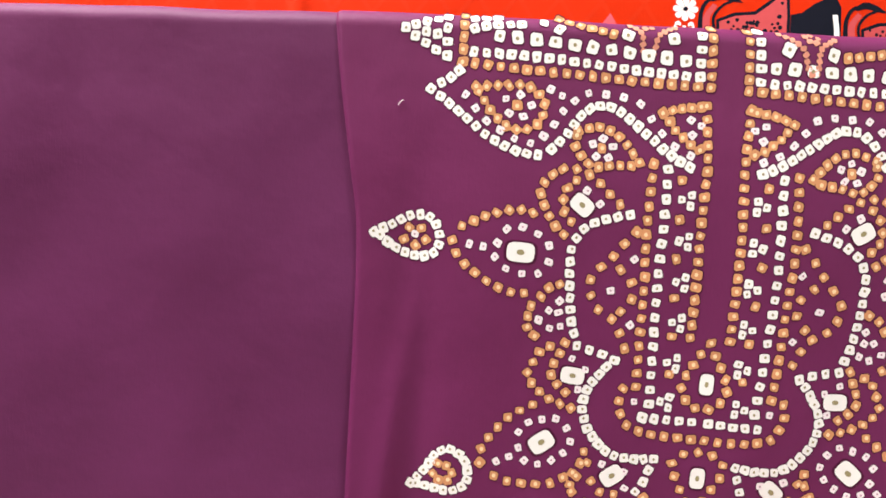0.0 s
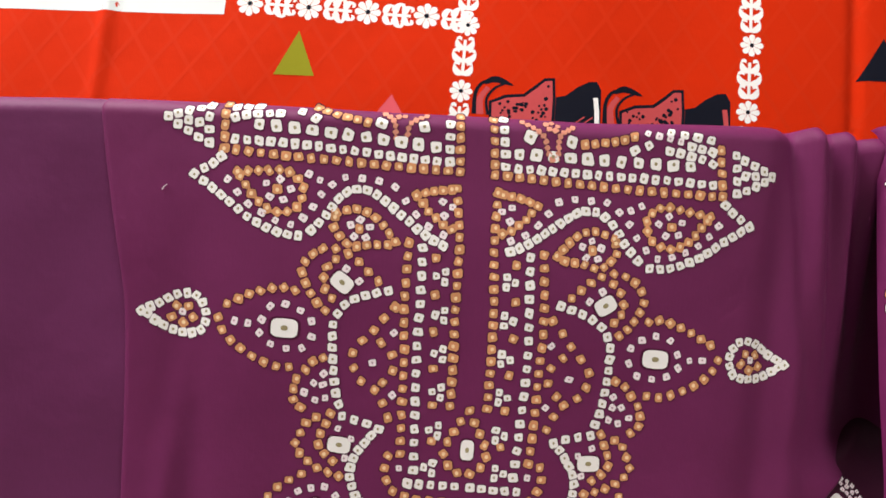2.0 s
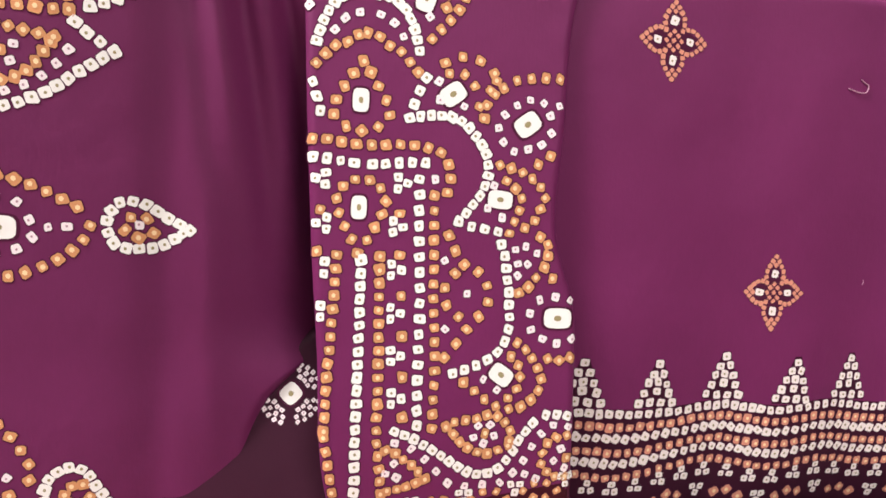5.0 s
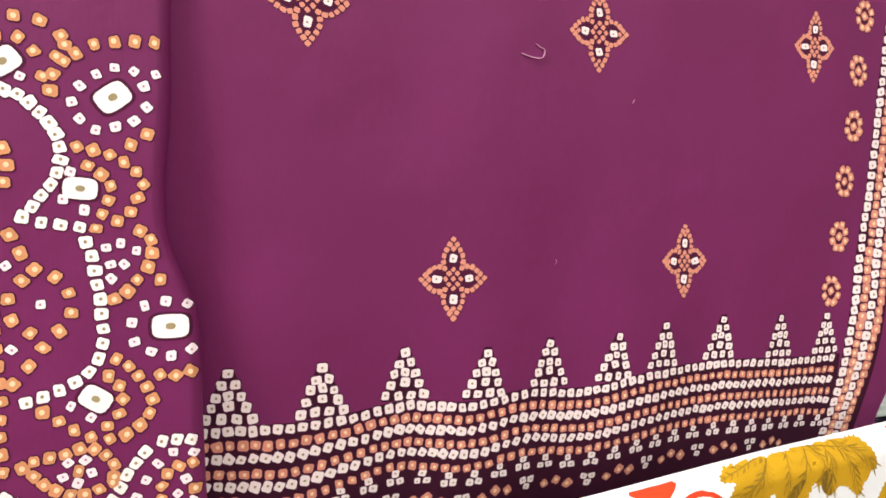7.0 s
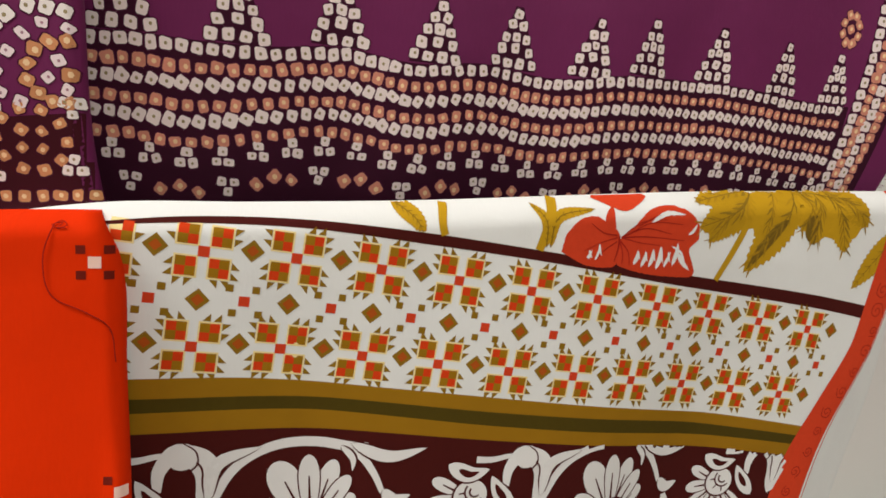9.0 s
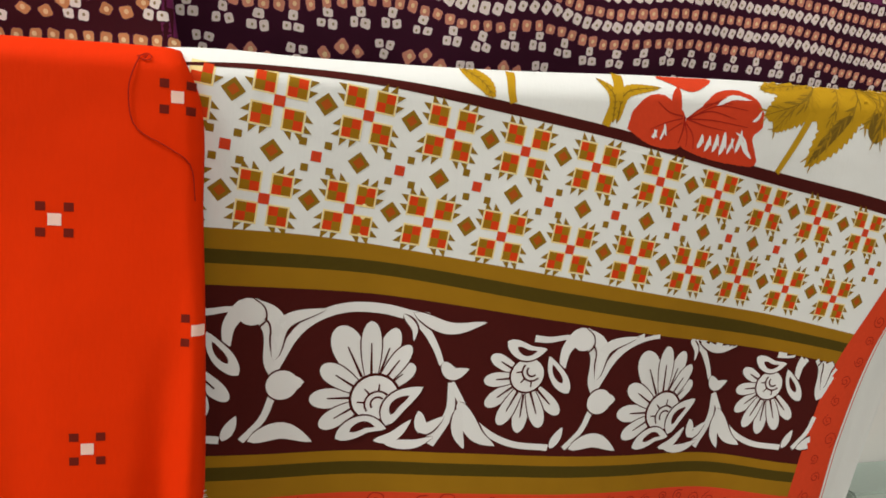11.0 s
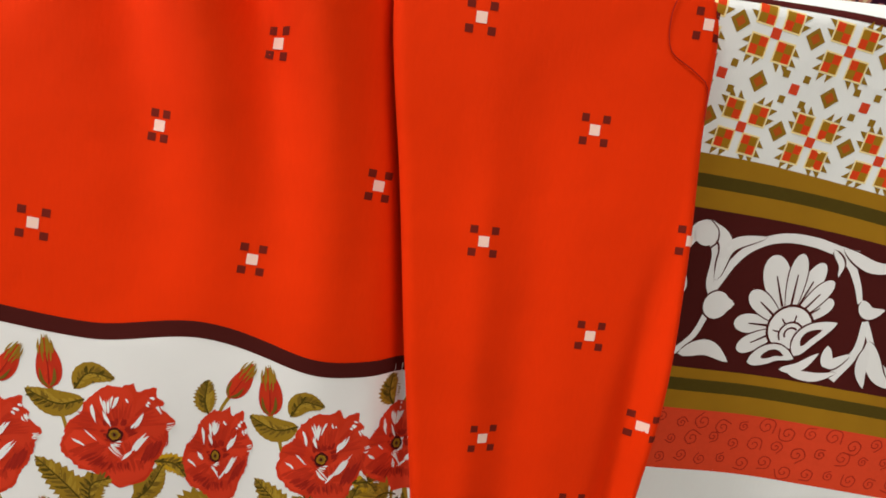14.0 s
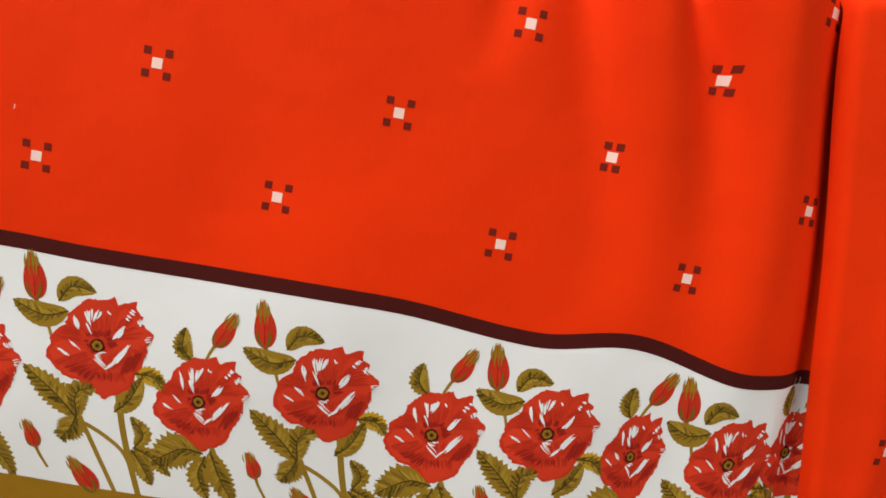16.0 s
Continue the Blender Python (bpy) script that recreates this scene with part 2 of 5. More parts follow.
kurta = Cloth([(1000, -184), (1118, -188), (1205, -191), (1265, -194), (1302, -201), (1342, -209), (1380, -215)],
              [(1000, 215), (1110, 215), (1151, 211), (1180, 219), (1203, 246), (1225, 280), (1330, 290), (1408, 284)],
              [(-240, 1000), (240, 1000)],
              [(-215, 1377), (-151, 1381), (-67, 1385), (57, 1391), (152, 1398), (200, 1401), (290, 1397)], A_BASE,
              [(line((1000, 250), (1200, 264), (1300, 266), (1410, 250)), 52, line((1000, 10), (1150, 12), (1190, 20), (1225, 44), (1320, 34), (1405, 9))),
               (line((1250, 200), (1300, 190), (1410, 174)), 5, line((1240, 0), (1330, 3.5), (1405, 6))),
               (line((1250, 210), (1300, 202), (1410, 185)), 4.5, line((1240, 0), (1330, -3), (1405, -4.5))),
               (line((1250, 218), (1300, 212), (1410, 196)), 4.5, line((1240, 0), (1330, 4.5), (1405, 7))),
               (line((1250, 228), (1300, 223), (1410, 206)), 4, line((1240, 0), (1330, -2.5), (1405, -4))),
               (line((1250, 238), (1300, 233), (1410, 216)), 4.5, line((1240, 0), (1330, 4.5), (1405, 6.5))),
               (line((1250, 248), (1300, 244), (1410, 227)), 4, line((1240, 0), (1330, -2.5), (1405, -4))),
               (line((1080, 168), (1250, 170), (1400, 172)), 9, line((1080, 1), (1250, 2.5), (1390, 4))),
               (line((1080, 196), (1250, 192), (1340, 190)), 7, line((1080, 2), (1240, -2.5), (1340, 0))),
               (line((1000, -150), (1400, -168)), 14, line((1000, 4), (1230, 2.5), (1330, 0))),
               (line((1060, -172), (1230, -160)), 8, line((1060, -3.5), (1180, -2.5), (1260, 0)))],
              roll=(2.5, 5, 3, 10), lump=2.0, seed=0)
# lies deep in the gap; its shade is mostly in the cloth colour
shaded_under = Cloth([(1000, 120), (1300, 120)], [(1000, 300), (1300, 300)], [(120, 1085), (300, 1085)],
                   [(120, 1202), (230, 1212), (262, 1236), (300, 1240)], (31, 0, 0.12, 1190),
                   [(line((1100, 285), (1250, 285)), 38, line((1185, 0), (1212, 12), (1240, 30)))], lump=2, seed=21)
dupatta = Cloth([(1000, 320), (1500, 320)], [(1080, 806), (1140, 815), (1163, 821), (1188, 826), (1203, 832), (1320, 850), (1440, 872)],
                [(320, 1085), (800, 1105)], [(320, 1412), (880, 1432)], (11, 0, -0.1, 1207),
                [(line((1100, 470 + 92 * i), (1250, 476 + 92 * i)), 30, line((1130, 4.5), (1290, 0))) for i in range(4)]
                + [(line((1100, 362), (1440, 356)), 26, line((1120, 7), (1250, 6), (1340, 3), (1410, 0)))],
                roll=(0, 3, 3, 10), lump=2.0, seed=5, sag=(1225, 0.0011))
strip = Cloth([(1090, 271), (1137, 250), (1209, 243), (1262, 238), (1365, 231), (1410, 230)],
              [(1090, 384), (1131, 378), (1181, 376), (1230, 374), (1270, 362), (1326, 364), (1387, 367), (1420, 380)],
              [(230, 1080), (390, 1088)], [(231, 1408), (318, 1415), (377, 1420)], (-4, 0, -0.075, 1277),
              roll=(4, 4, 3, 9), lump=1.0, seed=31, sag=(1190, 0.0009))
white = Cloth([(850, 340), (1140, 340)], [(850, 758), (888, 760), (932, 763), (990, 775), (1040, 796), (1062, 802), (1125, 817), (1145, 820)],
              [(340, 850), (760, 840)],
              [(340, 1100), (387, 1108), (437, 1111), (508, 1116), (594, 1124), (662, 1130), (796, 1139), (830, 1141)],
              (1, 0, -0.1, 1090), [(line((900, 560), (1130, 600)), 90, flat(-4)),
               (line((870, 664), (1090, 690)), 42, line((870, 4), (1040, 3), (1095, 0))), (line((870, 470), (1090, 462)), 40, line((870, 4), (1040, 2), (1095, 0)))], roll=(0, 4, 3, 14), lump=1.2, seed=41)
poppy = Cloth([(700, -480), (1120, -480)], [(700, 320), (1120, 320)], [(-480, 760), (320, 760)],
              [(-480, 1058), (-200, 1064), (-76, 1076), (100, 1088), (200, 1094), (242, 1098), (262, 1096), (290, 1086), (320, 1080)], (1, 0, 0, 1000),
              [(line((900, 176), (1000, 176), (1090, 160)), 16, line((930, 0), (1000, 4), (1060, 9), (1090, 15))),
               (line((900, 208), (1000, 203), (1090, 184)), 15, line((930, 0), (1010, -5), (1090, -11))),
               (line((960, 236), (1040, 220), (1090, 205)), 10, line((960, 0), (1030, 4), (1090, 14))),
               (line((900, 250), (1000, 247), (1090, 234)), 17, line((900, -2), (1000, -9), (1090, -15))),
               (line((1040, 120), (1090, 128)), 9, line((1040, 0), (1090, 5))),
               (line((850, 290), (1000, 281), (1090, 271)), 9, flat(8))],
              roll=(4, 2, 3, 9), lump=2.0, seed=51, sag=(965, 0.0004))
panel = Cloth([(800, 306), (868, 296), (938, 284), (1008, 273), (1066, 263), (1110, 260)],
              [(800, 396), (877, 397), (927, 400), (995, 398), (1044, 395), (1085, 393), (1104, 385), (1112, 380)],
              [(250, 800), (410, 800)], [(255, 1094), (299, 1099), (338, 1102), (367, 1104), (390, 1105)],
              (-8, 0, 0.0, 1000), [(line((800, 394), (960, 396), (1110, 402)), 5, line((900, -4), (1000, -2), (1080, 0))),
               (line((800, 382), (900, 383), (960, 384), (1110, 390)), 6, line((880, 5), (950, 3), (1000, 0))),
               (line((800, 340), (950, 333), (1100, 322)), 12, line((820, 3.5), (1000, 2), (1085, 0))),
               (line((800, 322), (950, 312), (1100, 300)), 8, line((820, -2), (1000, -1.2), (1085, 0)))],
              roll=(4, 5, 3, 10), lump=2.3, seed=61, sag=(1010, 0.0003))

white_back = Cloth([(840, 690), (1120, 690)], [(840, 790), (883, 796), (950, 812), (1013, 830), (1090, 842)], [(690, 830), (850, 836)],
                   [(690, 1100), (800, 1112), (850, 1112)], (27, 0, -0.03, 1000), [(line((840, 775), (1000, 806)), 8, flat(4))], roll=(0, 4, 3, 8), lump=2.0, seed=71)

CLOTHS = {}
for key, c, mat, label, cat in (
        ("backdrop_cloth", back, SCARLET_SHADED, "orange cotton cloth with printed flower strips hanging behind", "fabric"),
        ("plain_purple_cloth", left_under, MAUVE, "plain purple cotton cloth folded under the yoke piece", "fabric"),
        ("purple_kurta_piece", kurta, PURPLE, "purple cotton dress piece with white and gold dotted yoke print", "fabric"),
        ("shaded_purple_cloth", shaded_under, PURPLE_SHADE, "purple cloth with dotted disc print behind, its colour darkened for shade", "fabric"),
        ("purple_dupatta", dupatta, DUSK, "purple shawl with dotted diamonds and triangle border", "shawl"),
        ("purple_folded_strip", strip, DUSK, "folded purple dress piece with upside-down dotted yoke print", "fabric"),
        ("white_dupatta", white, WHITE, "white shawl with red cross motifs, ochre stripes and vine band", "shawl"),
        ("poppy_border_cloth", poppy, ORANGE, "orange cotton cloth with white poppy border, gathered at top", "fabric"),
        ("orange_kurta_panel", panel, ORANGE, "folded orange cotton dress piece with small square motifs", "fabric")):
    top = thing(key, label, cat)
    part("cloth", c.sheet(), mat, top)
    CLOTHS[key] = top


part("back_layer", white_back.sheet(4.0), WHITE, CLOTHS["white_dupatta"], "plain white inner layer of the fold")


# ---- printing on the cloths ----
def spline(pts, n):
    """n places spread evenly along a smooth curve through pts."""
    p = [Vector(q) for q in pts]
    if n == 1:
        return [(p[0], 0.0)]
    p = [2 * p[0] - p[1], *p, 2 * p[-1] - p[-2]]
    fine = []
    for a, b, c, d in zip(p, p[1:], p[2:], p[3:]):
        for i in range(12):
            t = i / 12
            fine.append(0.5 * (2 * b + (c - a) * t + (2 * a - 5 * b + 4 * c - d) * t * t + (3 * b - a - 3 * c + d) * t ** 3))
    fine.append(p[-2])
    run = [0.0]
    for a, b in zip(fine, fine[1:]):
        run.append(run[-1] + (b - a).length)
    made, j = [], 0
    for i in range(n):
        s = run[-1] * i / (n - 1)
        while j < len(run) - 2 and run[j + 1] < s:
            j += 1
        k = (s - run[j]) / max(1e-9, run[j + 1] - run[j])
        way = fine[j + 1] - fine[j]
        made.append((fine[j].lerp(fine[j + 1], k), math.atan2(way.y, way.x)))
    return made


LIFT = 0.3


class Print:
    """Dye shapes that lie on one cloth and follow its folds."""

    def __init__(self, cloth, seed=1, clip=None):
        self.cloth, self.verts, self.faces, self.mats, self.slots = cloth, [], [], [], []
        self.rng = random.Random(seed)
        self.pieces = []
        self.clip = clip or (lambda x, z: cloth.inside(x, z, 0.6))

    def spot(self, x, z, lift):
        return self.cloth.at(x, z, lift * (LIFT + 0.8 * self.cloth.rolled(x, z)))

    def slot(self, m):
        if m not in self.slots:
            self.slots.append(m)
        return self.slots.index(m)

    def poly(self, pts, m, lift=0.4, rings=1, centre=None):
        n, k = len(pts), self.slot(m)
        c = Vector(centre) if centre else sum((Vector(p) for p in pts), Vector((0, 0))) / n
        if not self.clip(c.x, c.y):
            return
        reach = max((Vector(p) - c).length for p in pts)
        bent = self.cloth.rolled(*max(pts, key=lambda p: self.cloth.rolled(*p))) > 0
        if bent or rings > 1:
            # long edges follow the cloth's bends
            fine, most = [], 1.6 if bent else 2.6
            for p, w in zip(pts, [*pts[1:], pts[0]]):
                cuts = max(1, math.ceil((Vector(w) - Vector(p)).length / most))
                fine += [tuple(Vector(p).lerp(Vector(w), i / cuts)) for i in range(cuts)]
            pts, n, rings = fine, len(fine), max(rings, math.ceil(reach / most))
        base = len(self.verts)
        self.verts.append(self.spot(c.x, c.y, lift))
        for r in range(1, rings + 1):
            for p in pts:
                q = c.lerp(Vector(p), r / rings)
                self.verts.append(self.spot(q.x, q.y, lift))
        for i in range(n):
            j = (i + 1) % n
            self.faces.append((base, base + 1 + i, base + 1 + j))
            self.mats.append(k)
            for r in range(1, rings):
                a, b = base + 1 + (r - 1) * n, base + 1 + r * n
                self.faces.append((a + i, b + i, b + j, a + j))
                self.mats.append(k)

    def strip(self, rows, m, lift=0.4):
        """A sheet over rows of places; faces outside the clip are left out."""
        base, k, w = len(self.verts), self.slot(m), len(rows[0])
        for row in rows:
            for x, z in row:
                self.verts.append(self.spot(x, z, lift))
        for i in range(len(rows) - 1):
            for j in range(w - 1):
                x = (rows[i][j][0] + rows[i + 1][j + 1][0]) / 2
                z = (rows[i][j][1] + rows[i + 1][j + 1][1]) / 2
                if self.clip(x, z):
                    a = base + i * w + j
                    self.faces.append((a, a + 1, a + w + 1, a + w))
                    self.mats.append(k)

    def band(self, low, high, x0, x1, m, lift=0.35, step=3.0, rows=4):
        """A printed stripe between two curves z(x)."""
        n = max(2, int((x1 - x0) / step))
        self.strip([[(x0 + (x1 - x0) * i / n, low(x0 + (x1 - x0) * i / n) * (1 - r / rows) + high(x0 + (x1 - x0) * i / n) * r / rows)
                     for i in range(n + 1)] for r in range(rows + 1)], m, lift)

    def ribbon(self, pts, w0, w1, m, lift=0.4, n=14):
        row = spline(pts, n)
        left, mid, right = [], [], []
        for i, (p, a) in enumerate(row):
            w = (w0 + (w1 - w0) * i / (n - 1)) / 2
            off = Vector((-math.sin(a), math.cos(a))) * w
            left.append(tuple(p + off)), mid.append(tuple(p)), right.append(tuple(p - off))
        self.strip([right, mid, left], m, lift)

    def leaf(self, pts, w, m, lift=0.4, n=15, teeth=0.0, blunt=0.8):
        """A pointed leaf along a curve; teeth: how deep its edge is cut."""
        side = max(1, math.ceil(w / 4.4))
        rows = [[] for _ in range(2 * side + 1)]
        gap = (Vector(pts[-1]) - Vector(pts[0])).length / n
        for i, (p, a) in enumerate(spline(pts, n)):
            t = i / (n - 1)
            h = w / 2 * math.sin(math.pi * t ** blunt) ** 0.75 if 0 < t < 1 else 0.0
            off = Vector((-math.sin(a), math.cos(a)))
            back = Vector((math.cos(a), math.sin(a))) * min(teeth * w * 0.35, 0.5 * gap)
            cut = 1 - teeth * (i % 2)
            for j, row in enumerate(rows):
                k = j / side - 1
                row.append(tuple(p + off * h * cut * k + back * (i % 2 == 0) * abs(k)))
        self.strip(rows, m, lift)

    def petal(self, base, tip, w, m, lift=0.4, n=12):
        """A petal that widens towards its round tip."""
        a, b = Vector(base), Vector(tip)
        way = b - a
        side = Vector((-way.y, way.x)).normalized()
        pts = []
        for s in (1, -1):
            for i in range(n - 1 if s == 1 else n):
                t = math.sin(math.pi / 2 * (i / (n - 1) if s == 1 else 1 - i / (n - 1)))
                if t < 0.72:
                    h = w / 2 * (0.22 + 0.78 * math.sin(math.pi / 2 * t / 0.72) ** 1.3)
                else:
                    h = w / 2 * math.sqrt(max(0, 1 - ((t - 0.72) / 0.28) ** 2))
                pts.append(tuple(a + way * t + side * h * s))
        self.poly(pts, m, lift, 7)

    def dot(self, x, z, size, angle, kind="W", tall=1.0, broad=1.0):
        if not self.clip(x, z):
            return
        r = self.rng
        kind = kind.upper() if kind != "d" else "d"
        self.begin("dot")
        gold = I_PEACHGOLD if self.cloth is dupatta else I_GOLD
        body, core, cr = {"W": (I_SHELL if self.cloth is dupatta else I_WHITE, I_OLIVE, 0.16), "S": (I_PINK, I_ROSEDOT, 0.15), "B": (I_WHITE, I_OLIVE, 0.17),
                          "G": (gold, I_CREAM, 0.24), "D": (gold, I_CREAM, 0.26), "d": (I_PEACHGOLD, I_CREAM, 0.0)}[kind]
        turn = angle + r.uniform(-0.22, 0.22)
        kx, kz = r.uniform(0.82, 1.1) * broad, r.uniform(0.88, 1.1) * tall
        skew = [(r.uniform(-0.14, 0.14), r.uniform(-0.14, 0.14)) for _ in range(4)]
        c, s = math.cos(turn), math.sin(turn)

        def ring(scale, soft):
            pts = []
            for i, (sx, sz) in enumerate(((1, 1), (-1, 1), (-1, -1), (1, -1))):
                qx, qz = sx + skew[i][0], sz + skew[i][1]
                for ax, az in (((1, soft), (soft, 1)) if i % 2 == 0 else ((soft, 1), (1, soft))):
                    px, pz = qx * ax * kx * size / 2 * scale, qz * az * kz * size / 2 * scale
                    pts.append((x + px * c - pz * s, z + px * s + pz * c))
            return pts
        self.poly(ring(1.22, 0.62), I_HALO, 0.36)
        self.poly(ring(1.0, 0.68 if kind in "WSB" else 0.66), body, 0.55)
        if cr:
            ox, oz = r.uniform(-0.07, 0.07) * size, r.uniform(-0.07, 0.07) * size
            pts = [(x + ox + size * cr * 0.9 * math.cos(i * math.pi / 3 + turn), z + oz + size * cr * math.sin(i * math.pi / 3 + turn)) for i in range(6)]
            self.poly(pts, core, 0.75)

    def trio(self, x, z, size, angle):
        """Three white dots in a triangle that points along angle."""
        for k in range(3):
            a = angle + k * 2 * math.pi / 3
            self.dot(x + size * 0.74 * math.cos(a), z + size * 0.74 * math.sin(a), size, angle, "W")

    def big(self, x, z, w, h, angle):
        """A large white bead with an olive heart; none on the turned side."""
        if not self.clip(x, z) or x - self.cloth.left(z) < 0.6 * w:
            return
        c, s = math.cos(radians(angle)), math.sin(radians(angle))

        def ring(k, n=16, p=0.55):
            pts = []
            for i in range(n):
                a = 2 * math.pi * i / n
                u = math.copysign(abs(math.cos(a)) ** p, math.cos(a)) * w / 2 * k
                v = math.copysign(abs(math.sin(a)) ** p, math.sin(a)) * h / 2 * k
                pts.append((x + u * c - v * s, z + u * s + v * c))
            return pts
        self.begin("bead")
        self.poly(ring(1.2), I_HALO, 0.36, 3)
        self.poly(ring(1.0), I_WHITE, 0.55, 3)
        self.poly(ring(0.27, p=0.9), I_OLIVE, 0.8)

    def begin(self, name):
        """What follows belongs to a piece of its own, where the motif is split."""
        self.pieces.append((name, len(self.faces)))

    def mesh(self, name, faces, mats, parent, label=""):
        used = sorted({v for f in faces for v in f})
        at = {v: i for i, v in enumerate(used)}
        slots = sorted(set(mats))
        me = bpy.data.meshes.new(name)
        me.from_pydata([self.verts[v] for v in used], [], [tuple(at[v] for v in f) for f in faces])
        me.polygons.foreach_set("material_index", [slots.index(m) for m in mats])
        me.polygons.foreach_set("use_smooth", [True] * len(faces))
        for m in slots:
            me.materials.append(self.slots[m])
        ob = new(name, me)
        ob.parent = parent
        return tagged(ob, label)

    def done(self, name, parent, label="", split=False, kind=""):
        """Links the dye as one part; split: its ground stays the part, and each piece is a part of that."""
        if not self.faces:
            return None
        if not split or not self.pieces:
            return tagged(self.mesh(name, self.faces, self.mats, parent, label), kind=kind)
        first = self.pieces[0][1]
        ends = [p[1] for p in self.pieces[1:]] + [len(self.faces)]
        runs = [(piece, a, b) for (piece, a), b in zip(self.pieces, ends) if b > a]
        if first:
            ob = self.mesh(name, self.faces[:first], self.mats[:first], parent, label)
        else:
            runs.sort(key=lambda run: run[0] != "bead")
            piece, a, b = runs.pop(0)
            ob = self.mesh(name, self.faces[a:b], self.mats[a:b], parent, label)
        for piece, a, b in runs:
            self.mesh(piece, self.faces[a:b], self.mats[a:b], ob)
        return ob


I_ROSEDOT = ink("rose_dot_dye", (0.42, 0.24, 0.30), 0.2)
SPLIT = {"side_eye_print", "upper_curl_print", "lower_eye_print", "lower_curl_print", "hem_oval_print", "crown_print"}
SIZE = {"W": 5.0, "S": 4.0, "B": 6.4, "G": 5.0, "D": 4.9, "d": 3.1, "T": 4.4}


def print_yoke(cloth, parent, place, seed, slit, clip=None):
    """The neck ornament of dots, mirrored about its slit; each motif is a part of the cloth."""
    state = {"n": "dotted_slit_border", 1: Print(cloth, seed, clip), -1: Print(cloth, seed + 1, clip)}

    def motif(name):
        for side in (1, -1):
            state[side].done(state["n"], parent, split=state["n"] in SPLIT, kind="" if state["n"] in SPLIT else "stuff")
            state[side] = Print(cloth, seed + len(name) + side, clip)
        state["n"] = name

    def chain(kind, n, pts, half=True, diamond=None):
        turned = kind in "Dd" and n > 3 and n % 2 if diamond is None else diamond
        for p, a in spline(pts, n):
            if half and p.x > 1.8:
                continue
            middle = half and abs(p.x) < 1.8
            for s in ((1, -1) if half and not middle else (1,)):
                x, z = place(0.8 if middle else p.x * s, p.y, half)
                if kind == "T":
                    state[s].trio(x, z, SIZE["T"], math.pi if s * (1 if slit else -1) > 0 else 0)
                else:
                    state[s].dot(x, z, SIZE[kind], a * s + (math.pi / 4 if turned else 0), kind)

    def big(u, v, w, h, angle):
        for s in ((1, -1) if abs(u) > 6 else (1,)):
            x, z = place(u * s if abs(u) > 6 else u, v)
            state[s].big(x, z, w, h, angle * s)

    chain("G", 19, [(-17.2, 145), (-13.2, 112.8), (-12.8, 89.4), (-11.3, 47.9), (-10.7, 24.3)])
    chain("W", 17, [(-33.5, 110.7), (-32.5, 84.5), (-32, 51.8), (-29.9, 15.6), (-28.5, -13.5)])
    chain("G", 17, [(-41.4, 112.8), (-40.8, 71.8), (-38.9, 51.1), (-38, 27), (-36.6, -5)])
    chain("T", 6, [(-21.4, 95.9), (-19.1, 57), (-18.1, 13.2), (-19.5, -11.6)])
    chain("D", 6, [(-25.7, 105.7), (-23.7, 67), (-20.9, 28.2), (-19.6, 3.5)])
    chain("W", 5, [(-31.2, -21.5), (-17.7, -21.4), (-4.4, -21)])
    chain("G", 9, [(-43.1, -6.6), (-44.6, -14.2), (-42.2, -22.1), (-36.9, -27.4), (-22.7, -30.3), (-3.6, -30.4)])
    chain("S", 1, [(-36.5, -13.1), (-36.5, -13.1)])
    chain("D", 1, [(0.8, 22.5), (0.8, 22.5)])
    chain("D", 6, [(-3.8, 16.0), (-7.4, 9.8), (-10.8, 3.2), (-12.2, -2.8), (-9.4, -9.0), (-3.6, -13.2)], diamond=True)
    big(1, 0.1, 7.6, 11.5, 0)
    motif("white_scallop_print")
    chain("W", 14, [(-50.6, 85.3), (-62.1, 82), (-73.4, 76.1), (-78.9, 66.4), (-79.1, 54.4), (-77.6, 41.1), (-75.4, 27.1), (-73.1, 20.3)])
    chain("W", 4, [(-70.8, 13.8), (-63, 12.2), (-56.1, 10.5), (-49.8, 8.1)])
    chain("W", 16, [(-53.5, 4), (-60.9, -6), (-64, -16.6), (-61.2, -27.8), (-54.2, -37.1), (-45.8, -43.4), (-33.9, -44.7), (-22, -43.4)])
    chain("W", 3, [(-24, -50), (-26.2, -56.5), (-29.5, -62.9)])
    motif("gold_leaf_print")
    chain("D", 10, [(-45.9, 76.6), (-51.7, 70.1), (-58.2, 61.1), (-65.7, 53.4), (-67.9, 46.6), (-65.6, 39.3), (-61, 33.7), (-51.8, 28), (-45.1, 15)])
    chain("D", 4, [(-52.2, 56.3), (-45.7, 50.4), (-44.5, 40.5), (-49.5, 34.3)])
    chain("S", 3, [(-45.4, 62.4), (-56.4, 46), (-43.6, 27.6)])
    motif("upper_curl_print")
    chain("D", 8, [(-88.1, 105.2), (-95.6, 100.1), (-98.6, 92.4), (-96.4, 86.2), (-90, 76.5), (-84.3, 71.5)])
    chain("D", 5, [(-80.7, 100.1), (-85.2, 95.3), (-86.6, 89.2), (-85.4, 83.5), (-81.2, 78.6)])
    chain("D", 5, [(-81.3, 105.9), (-73.6, 103.5), (-68.1, 99.9), (-62.2, 94.7), (-56.6, 90.3)])
    chain("S", 2, [(-74.5, 95.5), (-66.9, 89.2)])
    big(-76.3, 87.7, 12.5, 9.5, -35)
    motif("side_eye_print")
    chain("D", 7, [(-137.9, 70.7), (-124.5, 77.7), (-110, 82.1), (-101.5, 81)])
    chain("D", 8, [(-142.6, 62.8), (-137.8, 53.8), (-124.8, 44.6), (-110.6, 38.9), (-101.8, 38.9)])
